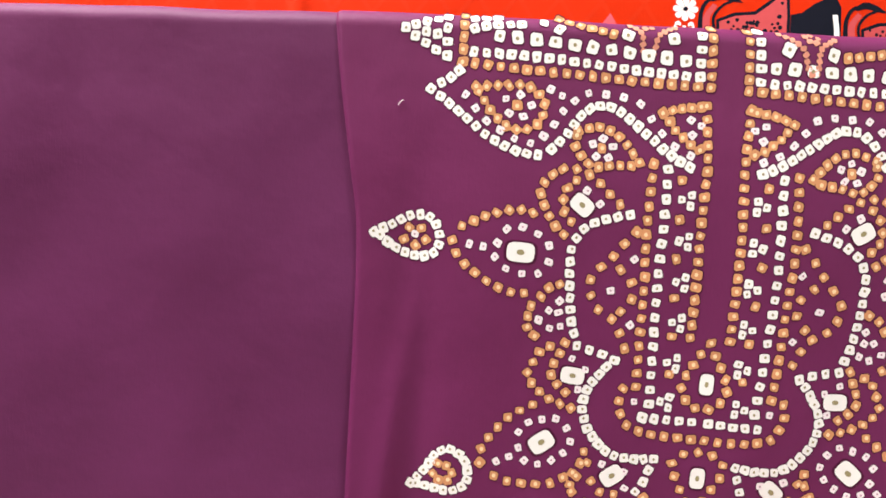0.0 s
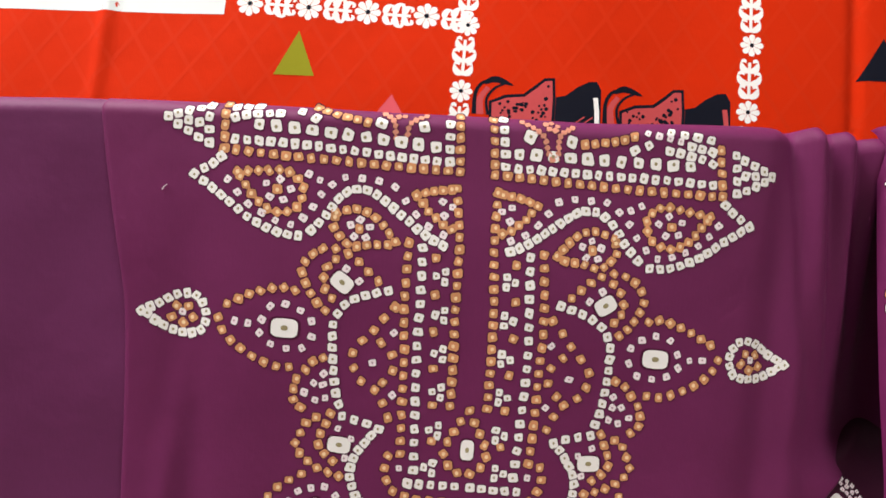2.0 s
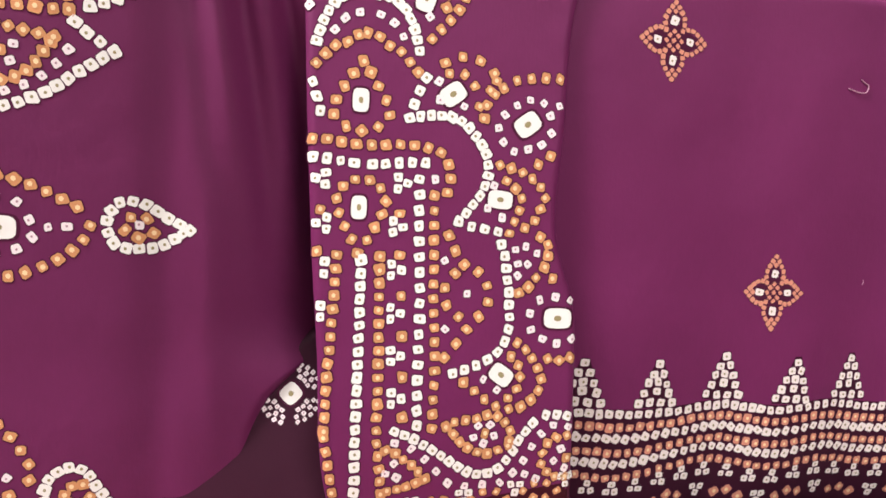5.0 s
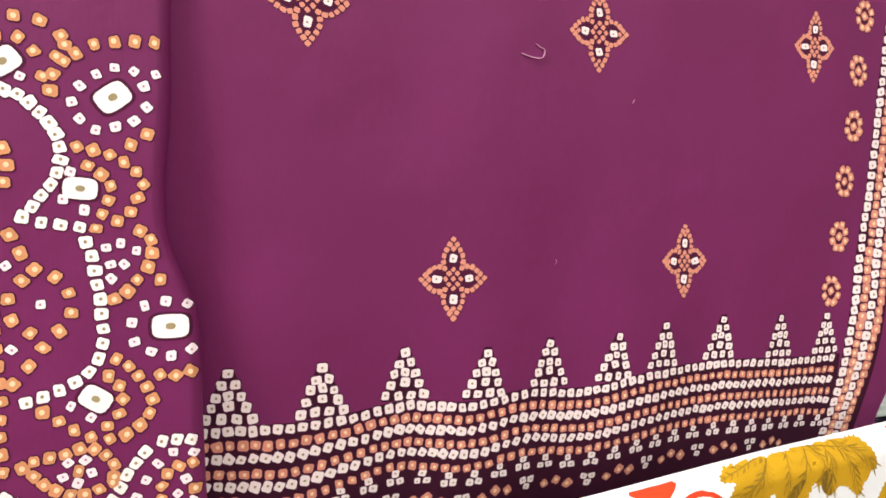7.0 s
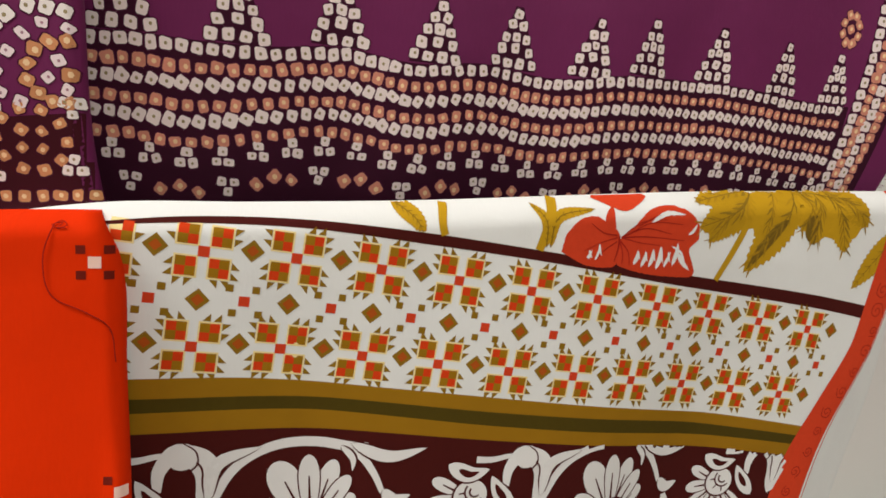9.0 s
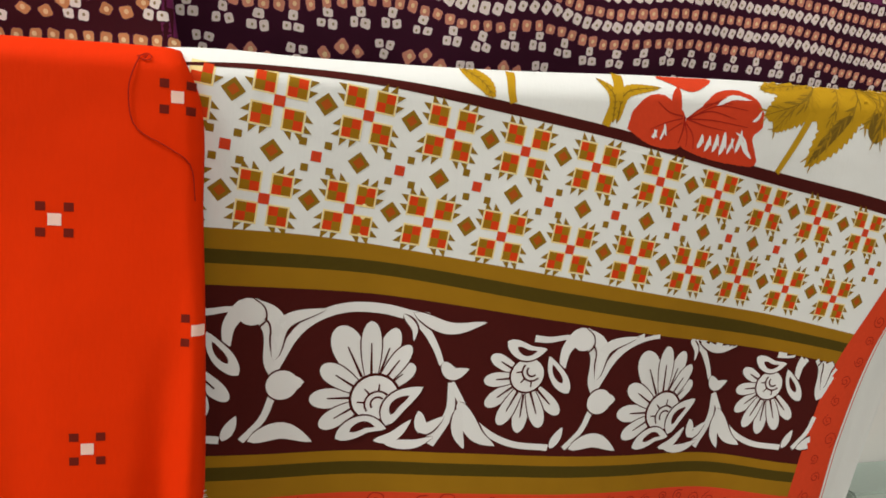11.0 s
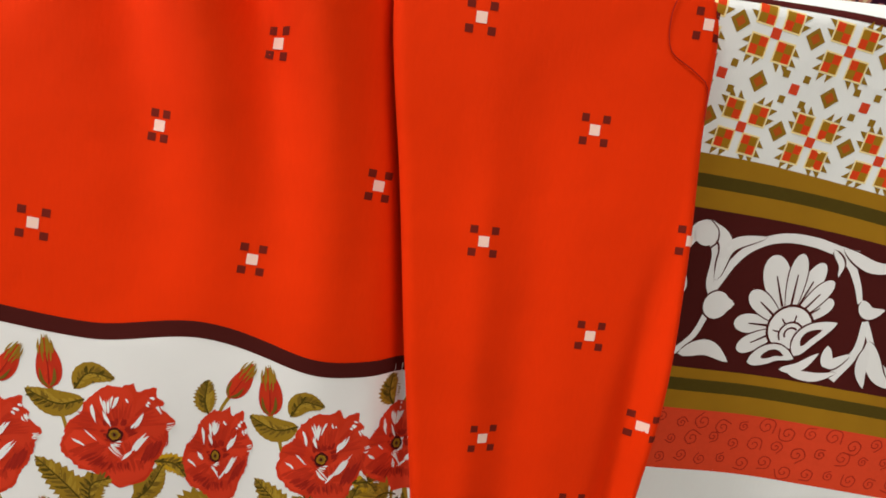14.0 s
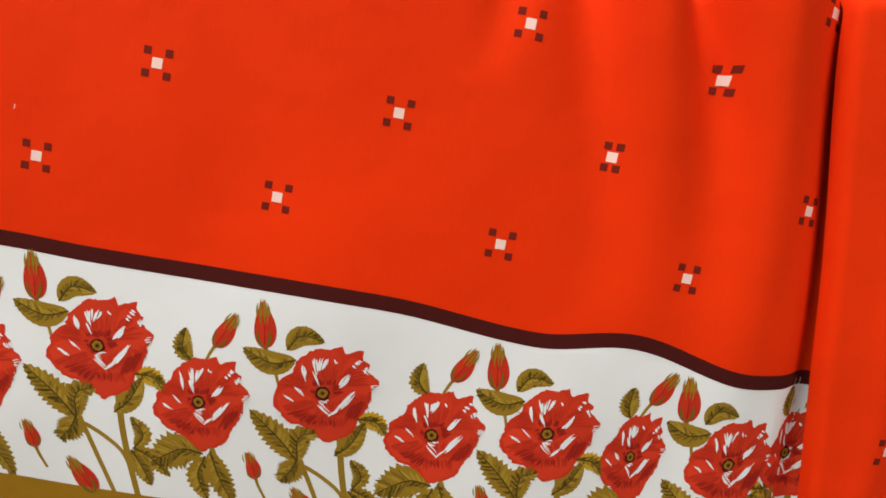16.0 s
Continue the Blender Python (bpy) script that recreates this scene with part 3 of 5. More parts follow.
    chain("D", 3, [(-92.7, 38), (-89.2, 42.6), (-83.5, 45.6)])
    chain("S", 10, [(-118.6, 63.8), (-114.9, 71), (-106.7, 73.3), (-99.9, 71.1), (-92.6, 67.4), (-90.1, 58.7), (-93.2, 51.5), (-99, 48.8), (-106.9, 49.2), (-114.3, 51.4), (-119.3, 56.3)])
    chain("S", 2, [(-125.8, 61), (-133.4, 61.7)])
    big(-105.9, 60, 15, 10.5, 0)
    chain("W", 17, [(-184, 63), (-174.6, 68.2), (-165.5, 73.8), (-155.3, 73.7), (-149.4, 64.8), (-152.3, 54.7), (-163.9, 53.2), (-173.9, 56.9), (-180.9, 61.6)])
    chain("D", 5, [(-165.8, 67.3), (-159.5, 67.6), (-156.6, 61.7), (-161.1, 58.3), (-167.9, 60.8)])
    chain("S", 1, [(-162.5, 64.1), (-162.5, 64.1)])
    motif("lower_curl_print")
    chain("D", 4, [(-97.2, 32.7), (-98.7, 26.8), (-98.4, 21.3), (-94, 16.9)])
    chain("S", 6, [(-82.5, 36.6), (-88.4, 30), (-92.5, 25.3), (-87, 21.9), (-80.8, 21.6), (-82.5, 30.6)])
    chain("D", 9, [(-85, 12.1), (-90.9, 7.8), (-93.3, 2), (-95.5, -3.5), (-92.8, -8.4), (-83.4, -15.8), (-70.1, -20)])
    chain("D", 6, [(-77, 14.7), (-79.1, 9), (-81.8, 3.2), (-82.7, -3), (-79.1, -7.9), (-74, -12)])
    chain("S", 3, [(-72.5, 6.6), (-64.6, 4.4), (-67.5, -9.8)])
    big(-71.1, -2.5, 13, 9.2, -4)
    motif("lower_eye_print")
    chain("D", 7, [(-116.3, -54.9), (-115.9, -46.1), (-111.7, -39.3), (-103.5, -28.8), (-90.6, -20.3)])
    chain("D", 6, [(-107.9, -61.6), (-99.2, -63.9), (-84.3, -63.9), (-77, -62.8), (-70, -58.6)])
    chain("S", 11, [(-96.9, -36.2), (-91.4, -29.7), (-84.5, -28), (-77, -26.9), (-70.1, -33.1), (-68.3, -40.8), (-72.4, -46.2), (-78.7, -50.7), (-85.8, -53), (-92.2, -51.4), (-96, -44.9)])
    chain("S", 2, [(-100.7, -50.1), (-107.1, -53.6)])
    big(-83.8, -40.5, 14, 10.5, 38)
    chain("W", 17, [(-152.9, -71.1), (-145.4, -61.8), (-140.1, -52.4), (-131.7, -49.6), (-123.2, -56.6), (-123.1, -67.7), (-131, -72.3), (-142, -71.6), (-149.8, -71.1)])
    chain("D", 6, [(-138.6, -57.9), (-133.2, -58.9), (-130.3, -64), (-133.7, -66.9), (-138.7, -66.8), (-141.2, -63.9)])
    motif("hem_oval_print")
    chain("D", 4, [(-60.3, -43.4), (-60.6, -48.8), (-65.4, -55.9), (-65.9, -62.3)])
    chain("S", 3, [(-49.7, -49.2), (-33.1, -54.1), (-35.9, -61.4)])
    big(-43.5, -55.2, 13, 10, 38)
    big(2.6, -51.6, 8, 11.5, 0)
    chain("D", 12, [(2.1, -70.3), (8.4, -61.1), (13, -52.2), (16.6, -45.3), (10.6, -38.8), (1.2, -37), (-7.7, -39.8), (-12.5, -46.5), (-8.8, -53.5), (-4, -61.9), (-1.6, -65.4)], half=False, diamond=True)
    motif("crown_print")
    chain("W", 9, [(-25.4, -75.9), (-21.8, -87.4), (-15.9, -97.3), (-5.8, -102.1), (2, -101.5)])
    chain("S", 4, [(-16.9, -82.6), (-12.2, -88.8), (-4.5, -93.2), (2.7, -94.5)])
    chain("D", 6, [(-25.1, -65.6), (-16.2, -75.3), (-10.7, -77.8), (-5, -82.4), (1.1, -84)])
    chain("D", 10, [(-31.2, -81.9), (-36.8, -87.6), (-46, -98.6), (-47.4, -106.1), (-45.4, -113.4), (-33.7, -119.9), (-26.1, -119.9)])
    chain("D", 5, [(-38.1, -97.1), (-38.9, -103.4), (-36.9, -108.9), (-30.9, -112.3), (-24.7, -112.7)])
    chain("D", 3, [(-18.8, -115.8), (-14.5, -111.9), (-10.6, -107.2)])
    chain("S", 4, [(-18.8, -106.6), (-30.8, -91.6), (-4.2, -114.7), (2.5, -111.8)])
    big(-27.6, -101.7, 9.5, 14, -15)
    chain("D", 6, [(-38.6, -70.6), (-47, -73.5), (-54, -73.1), (-63.6, -67.2), (-64.8, -61.4), (-57.7, -49.2)])
    chain("D", 3, [(-41.2, -65.2), (-49.1, -64.8), (-54.5, -59.3)])
    motif("shoulder_leaf_print")
    chain("W", 12, [(-160.9, 139.3), (-145.1, 129.1), (-130.1, 118.7), (-114, 112), (-102.1, 110.9)])
    chain("W", 17, [(-95.3, 114.5), (-88.3, 122.8), (-82.6, 132.4), (-73.7, 139.3), (-62.2, 137.9), (-47.3, 128), (-33.3, 118.2), (-22.3, 112.7)])
    chain("W", 3, [(-155.8, 142.8), (-150.7, 146.3), (-147.3, 149.9)])
    chain("S", 6, [(-142.7, 138), (-130.8, 125.9), (-115.9, 118.5), (-106.7, 116.6)])
    chain("S", 5, [(-100.3, 120.8), (-95.3, 127.3), (-92.1, 133.7), (-85.1, 141.3), (-79.3, 145.2)])
    chain("S", 7, [(-70.1, 145.4), (-60, 145.1), (-50.6, 142.1), (-44.8, 135.3), (-38.1, 128.2), (-30.4, 121.9), (-22.7, 118.8)])
    chain("S", 2, [(-99, 145.1), (-92.7, 142.1)])
    chain("D", 17, [(-137.9, 142.4), (-121.6, 144.8), (-109.6, 145), (-101.4, 136.7), (-104.6, 125.8), (-115, 122.8), (-125.6, 127.9), (-136.3, 140.4)])
    chain("S", 5, [(-114.4, 140.7), (-108, 135.5), (-112.1, 129.7), (-119.8, 131.1), (-121.7, 137.9)])
    chain("D", 1, [(-115.5, 135.1), (-115.5, 135.1)])
    chain("D", 16, [(-82.4, 125.4), (-71.3, 128.6), (-60.3, 124.4), (-52, 115.9), (-49.1, 111.3), (-62.9, 109.8), (-73.5, 108.2), (-82.7, 116.3), (-82.8, 123)])
    chain("S", 5, [(-69.1, 123), (-63.6, 119.5), (-65.3, 113.5), (-72.1, 113.5), (-74.3, 119.5)])
    chain("D", 1, [(-69.3, 117.8), (-69.3, 117.8)])
    motif("corner_triangle_print")
    chain("G", 5, [(-20.1, 144), (-30.5, 142.4), (-39.3, 139.4)])
    chain("D", 5, [(-35.5, 135.2), (-31.8, 130.9), (-27.2, 127.4), (-22.9, 124.1), (-18.4, 122.3)])
    chain("S", 3, [(-24.5, 137.1), (-18.8, 134.9), (-23, 129.6)])
    motif("shoulder_box_print")
    chain("G", 5, [(-146.8, 179.7), (-145.8, 154.5)])
    chain("G", 19, [(-139.6, 154.2), (-101.1, 153.7), (-16.3, 154.4)])
    chain("G", 6, [(-19.4, 192.1), (-16.8, 159.9)])
    chain("W", 18, [(-140.5, 160.1), (-101.6, 160.5), (-29.7, 158.9)])
    chain("W", 5, [(-24.5, 186.5), (-22.6, 159.3)])
    chain("B", 11, [(-128.3, 169.3), (-92.2, 168.7), (-65.1, 168), (-30.9, 166.7)])
    chain("W", 3, [(-141.7, 178.4), (-129.9, 180.2)])
    chain("W", 5, [(-141.3, 171.9), (-134, 174.1), (-117.1, 176.7)])
    chain("W", 2, [(-105.9, 179), (-97.5, 175.6)])
    chain("W", 4, [(-141.5, 184.8), (-119, 187)])
    chain("S", 4, [(-124, 182.5), (-106, 185.5)])
    chain("B", 2, [(-61.8, 176.7), (-38.2, 176.9)])
    chain("G", 6, [(-98, 182.8), (-86.9, 179.4), (-69.4, 176.3)])
    chain("d", 17, [(-63.3, 185), (-55.2, 178.9), (-53.3, 169.1), (-50.2, 165.2), (-47.5, 169.7), (-45.7, 178.3), (-34.9, 186)])
    chain("d", 5, [(-54.8, 185), (-51.9, 186.8), (-48.1, 185.6), (-50, 182.4), (-53, 182.1)])
    motif("side_triangle_print")
    chain("W", 1, [(-176.6, 168.7), (-176.6, 168.7)])
    chain("W", 2, [(-171.7, 171), (-171.4, 165.1)])
    chain("W", 3, [(-166, 173.3), (-165.9, 162.1)])
    chain("W", 3, [(-160.2, 175.4), (-160.1, 159.1)])
    chain("W", 4, [(-155.6, 177.9), (-154.3, 156.7)])
    motif("end")


def yoke_place(u, v, half=True):
    """The cloth is drawn a little aside towards its shoulder, past the slit."""
    return u - (0.00055 * v * v if u > 0 and v > 0 and half else 0), 1200 + v


print_yoke(kurta, CLOTHS["purple_kurta_piece"], yoke_place, 7, True)


def strip_place(u, v, half=True):
    return 261.2 - 0.975 * u - 0.004 * v, 1277.5 + 0.074 * abs(u) - 0.992 * v + 0.00009 * v * v


print_yoke(strip, CLOTHS["purple_folded_strip"], strip_place, 19, False,
           lambda x, z: strip.inside(x, z, 1.6) and z > 1139 + 0.16 * (x - 372))

# the folded strip: shade painted in dark wine over its hem, a column of white dots where the slit would be, and rings
# of gold dots at its foot
q = Print(strip, 23)
for p, a in spline([(262.5, 1252), (263, 1200), (264, 1125)], 21):
    q.dot(p.x, p.y, 5.2, a, "W")
q.done("white_dot_column", CLOTHS["purple_folded_strip"], split=True)
q = Print(strip, 27)
for p, a in spline([(248.2, 1165.6), (250.8, 1151.8), (253.5, 1138.0)], 5):
    q.dot(p.x, p.y, 5.0, a, "G")
q.done("gold_dot_column", CLOTHS["purple_folded_strip"], split=True)
q = Print(strip, 28)
q.band(lambda x: 1086, lambda x: 1140 + 0.16 * (x - 372), 244, 384, I_HEM_SHADE, 0.25, step=2.2, rows=24)
q.done("hem_shade_ground", CLOTHS["purple_folded_strip"])
q = Print(strip, 29)
for i in range(4):
    cx, cz = 279 + 27 * i, 1118 + 3.8 * i
    for k in range(10):
        a = math.pi * 2 * k / 10
        q.dot(cx + 11.4 * math.cos(a), cz + 11.4 * math.sin(a), 4.0, a, "D")
    for k in range(4):
        a = math.pi / 2 * k + math.pi / 4
        q.dot(cx + 4.6 * math.cos(a), cz + 4.6 * math.sin(a), 3.7, a, "D")
    q.trio(cx + 13.5, cz - 9.0, 3.8, math.pi / 2)
    q.trio(cx + 13.5, cz + 13, 3.8, -math.pi / 2)
for p, a in spline([(268, 1098.5), (300, 1102), (340, 1107), (380, 1110)], 20):
    q.dot(p.x, p.y, 4.2, a, "G")
q.done("ring_border_print", CLOTHS["purple_folded_strip"], kind="stuff")

# the cloth behind: one dotted disc
q = Print(shaded_under, 31)
q.big(230, 1182, 10, 10, 45)
for k in range(4):
    a = math.pi / 4 + math.pi / 2 * k
    for r, sp in ((9.2, (-0.32, 0, 0.32)), (12.2, (-0.5, -0.17, 0.17, 0.5)), (15.0, (-0.5, -0.25, 0, 0.25, 0.5))):
        for t in sp:
            q.dot(230 + r * math.cos(a + t), 1182 + r * math.sin(a + t), 2.35, a, "S")
q.done("dotted_disc_print", CLOTHS["shaded_purple_cloth"], split=True)

# ---- the purple shawl ----
SHAWL = CLOTHS["purple_dupatta"]


def star(cx, cz, wide, tall, seed):
    q = Print(dupatta, seed)
    q.poly([(cx + wide * k * math.cos(a), cz + tall * k * math.sin(a)) for a, k in
            ((i * math.pi / 4, 0.98 if i % 2 == 0 else 0.46) for i in range(8))], I_HALO, 0.32, 6)
    for k in range(4):
        a, b = k * math.pi / 2, k * math.pi / 2 + math.pi / 4
        for side in (1, -1):
            rim = [(cx + wide * r * math.cos(a + side * t), cz + tall * r * math.sin(a + side * t)) for r, t in ((1, 0), (0.76, 0.3), (0.6, 0.56), (0.38, 0.785))]
            for p, t in spline(rim, 6)[0 if side == 1 else 1:5 if side == 1 else 6]:
                q.dot(p.x, p.y, 2.7, t, "d")
        q.dot(cx + wide * 0.52 * math.cos(a), cz + tall * 0.52 * math.sin(a), 4.2, 0, "W", 1.15 if k % 2 else 0.95, 1.0 if k % 2 else 1.15)
        q.dot(cx + wide * 0.19 * math.cos(b), cz + tall * 0.19 * math.sin(b), 2.5, b, "d")
        for r in (0.24, 0.76):
            q.dot(cx + wide * r * math.cos(a), cz + tall * r * math.sin(a), 2.4, a + 0.8, "d")
    q.dot(cx, cz, 2.4, 0.7, "d")
    q.done("star_motif", SHAWL, split=True)


for i, (cx, cz, w) in enumerate(((424, 1377, 18.5), (582, 1378, 17), (737, 1384, 14), (497, 1243.5, 17), (642, 1250.5, 14.5))):
    star(cx, cz, w, 20.5, 60 + i)


def rosette(cx, cz, seed):
    q = Print(dupatta, seed)
    q.poly([(cx + 7.4 * math.cos(i * math.pi / 6), cz + 9 * math.sin(i * math.pi / 6)) for i in range(12)], I_HALO, 0.32, 3)
    for k in range(8):
        a = k * math.pi / 4 + 0.39
        q.dot(cx + 6.0 * math.cos(a), cz + 7.9 * math.sin(a), 4.9, a, "D")
    q.dot(cx, cz, 5.0, 0.7, "D")
    q.done("rosette_motif", SHAWL, split=True)


for i in range(7):
    rosette(759.5 + 3.75 * i + (1.5 if i % 2 else 0), 1229 + 35.8 * i, 70 + i)

row_w = interp([(340, 1171), (380, 1173), (415, 1172.5), (441, 1174), (473, 1178), (507, 1175), (540, 1179), (577, 1177), (620, 1183), (674, 1186), (732, 1184), (768, 1184)])
row_g = interp([(340, 1136), (383, 1137), (415, 1135), (449, 1142), (473, 1145), (508, 1140), (542, 1145), (579, 1142), (622, 1148), (678, 1151), (736, 1149), (768, 1147)])
# printed ground of the border, with shade mixed into its dark colour
q = Print(dupatta, 81)
q.band(lambda x: row_g(x) - 50, lambda x: row_w(x) + 3, 345, 770, I_BORDER_SHADED, 0.25, step=2.2, rows=36)
q.done("shaded_border_ground", SHAWL)
for name, k, kind, size, pitch in (("white_border_line", 0, "W", 4.8, 6.6), ("gold_border_line", 0.2, "G", 4.7, 6.8), ("white_border_line", 0.38, "W", 5.0, 6.6),
                                   ("gold_border_line", 0.6, "G", 4.7, 6.9), ("white_border_line", 0.77, "W", 5.0, 6.7), ("gold_border_line", 1.0, "G", 4.6, 7.1)):
    q = Print(dupatta, int(90 + 10 * k))
    x = 362.0
    while x < 768:
        fold = math.sin(x / 92 * 2 * math.pi)
        z = row_w(x) * (1 - k) + row_g(x) * k
        slope = (row_w(x + 4) - row_w(x - 4)) / 8
        q.dot(x, z + q.rng.uniform(-0.4, 0.4), size * (1 - 0.12 * (x - 360) / 400), slope - 0.35 * (k > 0.1) * (kind == "W"), kind, 1.05)
        x += pitch * (0.92 - 0.06 * fold) * (1 - 0.1 * (x - 360) / 400)
    q.done(name, SHAWL, kind="stuff")


def peak(cx, seed, lean):
    q = Print(dupatta, seed)
    foot, tip = row_w(cx) + 6.2, row_w(cx) + 28.3
    slim = 1 - 0.25 * (cx - 380) / 400
    q.poly([(cx - 13 * slim, foot - 3), (cx + 13 * slim, foot - 3), (cx + lean * 1.6 + 2, tip + 3), (cx + lean * 1.6 - 2, tip + 3)], I_BORDER_SHADED, 0.32, 10)
    for r, n in enumerate((1, 2, 3, 3, 4)):
        z = tip + (foot - tip) * r / 4
        for i in range(n):
            wide = (0, 6.4, 11.8, 16, 21.5)[r]
            x = cx + lean * (4 - r) * 0.4 + (0 if n == 1 else (i / (n - 1) - 0.5) * wide) * (1 - 0.25 * (cx - 380) / 400)
            q.dot(x, z + q.rng.uniform(-0.5, 0.5) + (0.9 if n == 3 and i == 1 else 0), 4.7 * (1 - 0.12 * (cx - 360) / 400), 0, "W")
    q.done("triangle_motif", SHAWL, split=True)


for i, cx in enumerate((386.5, 430, 472, 515, 554.5, 594.5, 628.5, 670.5, 717, 757)):
    peak(cx, 110 + i, (0, 0, 0, 1, 0, 2, 1, 1.5, 0, 0)[i])
for i in range(27):
    x = 381 + 14.6 * i
    q = Print(dupatta, 130 + i)
    q.poly([(x + 7.5 * math.cos(a), row_g(x) - 7.2 + 7.5 * math.sin(a)) for a in (k * math.pi / 3 for k in range(6))], I_BORDER_SHADED, 0.32, 4)
    q.trio(x, row_g(x) - 7.2, 4.0, math.pi / 2)
    q.done("dot_trio_motif", SHAWL, split=True)
for i in range(9):
    x = 387.5 + 39.5 * i
    q = Print(dupatta, 160 + i)
    q.band(lambda u: row_g(u) - 25, lambda u: row_g(u) - 14, x - 7, x + 31, I_BORDER_SHADED, 0.32, rows=6)
    q.trio(x, row_g(x) - 19.0, 3.9, -math.pi / 2)
    for k in (-1, 0, 1):
        xx = x + 19.7 + k * 7.6
        q.dot(xx, row_g(xx) - 20.5 + (2 if k == 0 else -0.5), 5.2, math.pi / 4, "D")
    q.done("diamond_trio_motif", SHAWL, split=True)
col = interp([(1120, 765), (1138, 768), (1178, 774), (1212, 778), (1253, 783), (1298, 790), (1346, 794), (1384, 799), (1440, 806)])
q = Print(dupatta, 181)
q.strip([[(col(z) + d, z) for z in range(1120, 1436, 3)] for d in (26.5, 22, 18, 14, 10, 5, 1, -3)], I_BORDER_SHADED, 0.25)
q.done("shaded_border_ground", SHAWL)
for k in range(4):
    q = Print(dupatta, 182 + k)
    z = 1112.0
    while z < 1430:
        off = 0.5 + k * (7.4 - 1.4 * smoothstep(1250, 1140, z))
        q.dot(col(z) + off + q.rng.uniform(-0.4, 0.4), z + (3.2 if k > 1 else 0), 5.9, 0.05, "WGWG"[k], 0.95, 1.08)
        z += 6.9 if k % 2 == 0 else 6.2
    q.done("white_dot_column" if k % 2 == 0 else "gold_dot_column", SHAWL, kind="stuff")

# ---- the white shawl ----
PALE = CLOTHS["white_dupatta"]
border_in = interp([(850, 726), (929, 733), (975, 742), (1013, 760), (1045, 776), (1062, 780), (1136, 792)])


def on_white(x, z):
    return white.inside(x, z, 0.3) and x < border_in(z) + 3


diag_top = interp([(380, 1100), (415, 1104), (460, 1105), (510, 1102), (568, 1096), (635, 1088), (739, 1077), (800, 1068)])
diag_low = interp([(380, 1099), (415, 1101.5), (460, 1101.5), (511, 1097), (569, 1091), (637, 1082), (741, 1069.5), (800, 1060)])
ochre_top = interp([(340, 1039), (395, 1038.5), (442, 1037), (521, 1028.5), (618, 1016.5), (653, 1012), (692, 1007), (737, 999.5), (800, 988)])
green_top = interp([(340, 1031), (395, 1030), (467, 1027.5), (552, 1017.5), (656, 1005.5), (694, 1000), (738, 993), (800, 982)])
green_low = interp([(340, 1024.5), (395, 1024), (468, 1021.5), (553, 1010.5), (658, 998), (695, 993.5), (739, 987), (800, 976)])
vine_top = interp([(340, 1015.5), (395, 1015), (469, 1012.5), (554, 1003), (660, 990.5), (697, 986), (741, 979), (800, 968)])
vine_low = interp([(340, 941), (400, 939), (512, 935), (567, 931), (654, 926), (720, 916), (800, 906)])


def below(f, d):
    return lambda x: f(x) - d


for name, lo, hi, m in (("maroon_diagonal_band", diag_low, diag_top, I_MAROON), ("ochre_stripe", green_top, ochre_top, I_OCHRE),
                        ("moss_stripe", green_low, green_top, I_GREEN), ("ochre_stripe", vine_top, green_low, I_OCHRE),
                        ("maroon_vine_band", vine_low, vine_top, I_MAROON), ("ochre_stripe", below(vine_low, 5.5), vine_low, I_OCHRE),
                        ("moss_stripe", below(vine_low, 12), below(vine_low, 5.5), I_GREEN),
                        ("ochre_stripe", below(vine_low, 21.5), below(vine_low, 12), I_OCHRE),
                        ("red_swirl_band", below(vine_low, 55), below(vine_low, 21.5), I_RED)):
    q = Print(white, 201, on_white)
    q.band(lo, hi, 342, 800, m, step=2.5, rows=int((hi(500) - lo(500)) / 2.5) + 2)
    q.done(name, PALE)
q = Print(white, 202)
q.strip([[(border_in(z) * (1 - k) + white.right(z) * k - 0.8 * (k == 1), z) for z in range(848, 1141, 3)] for k in (0, 0.2, 0.4, 0.6, 0.8, 0.93, 1)], I_RED, 0.5)
q.done("red_side_border", PALE)


def swirl(q, cx, cz, r, turn, m, lift):
    q.ribbon([(cx + r * (1 - t / 9) * math.cos(turn + t * 1.3), cz + r * (1 - t / 9) * math.sin(turn + t * 1.3)) for t in range(9)], 0.5, 0.5, m, lift, 30)


q = Print(white, 203, on_white)
for i in range(90):
    x = 396 + 3.9 * i
    swirl(q, x, vine_low(x) - 38 + (-10, 1, 10)[i % 3] + q.rng.uniform(-2, 2), q.rng.uniform(3.0, 5.5), q.rng.uniform(0, 6), I_DEEP, 0.55)
q.done("swirl_print", PALE)
q = Print(white, 204)
for i in range(20):
    z = 880 + 12.5 * i
    swirl(q, (border_in(z) + white.right(z)) / 2 + q.rng.uniform(-4, 4), z, q.rng.uniform(3.5, 6), q.rng.uniform(0, 6), I_DEEP, 0.65)
q.done("swirl_print", PALE)


def square(q, cx, cz, s, m, turn=0.0, lift=0.4):
    q.poly([(cx + s * 0.7071 * math.cos(turn + math.pi / 4 + k * math.pi / 2), cz + s * 0.7071 * math.sin(turn + math.pi / 4 + k * math.pi / 2)) for k in range(4)], m, lift)


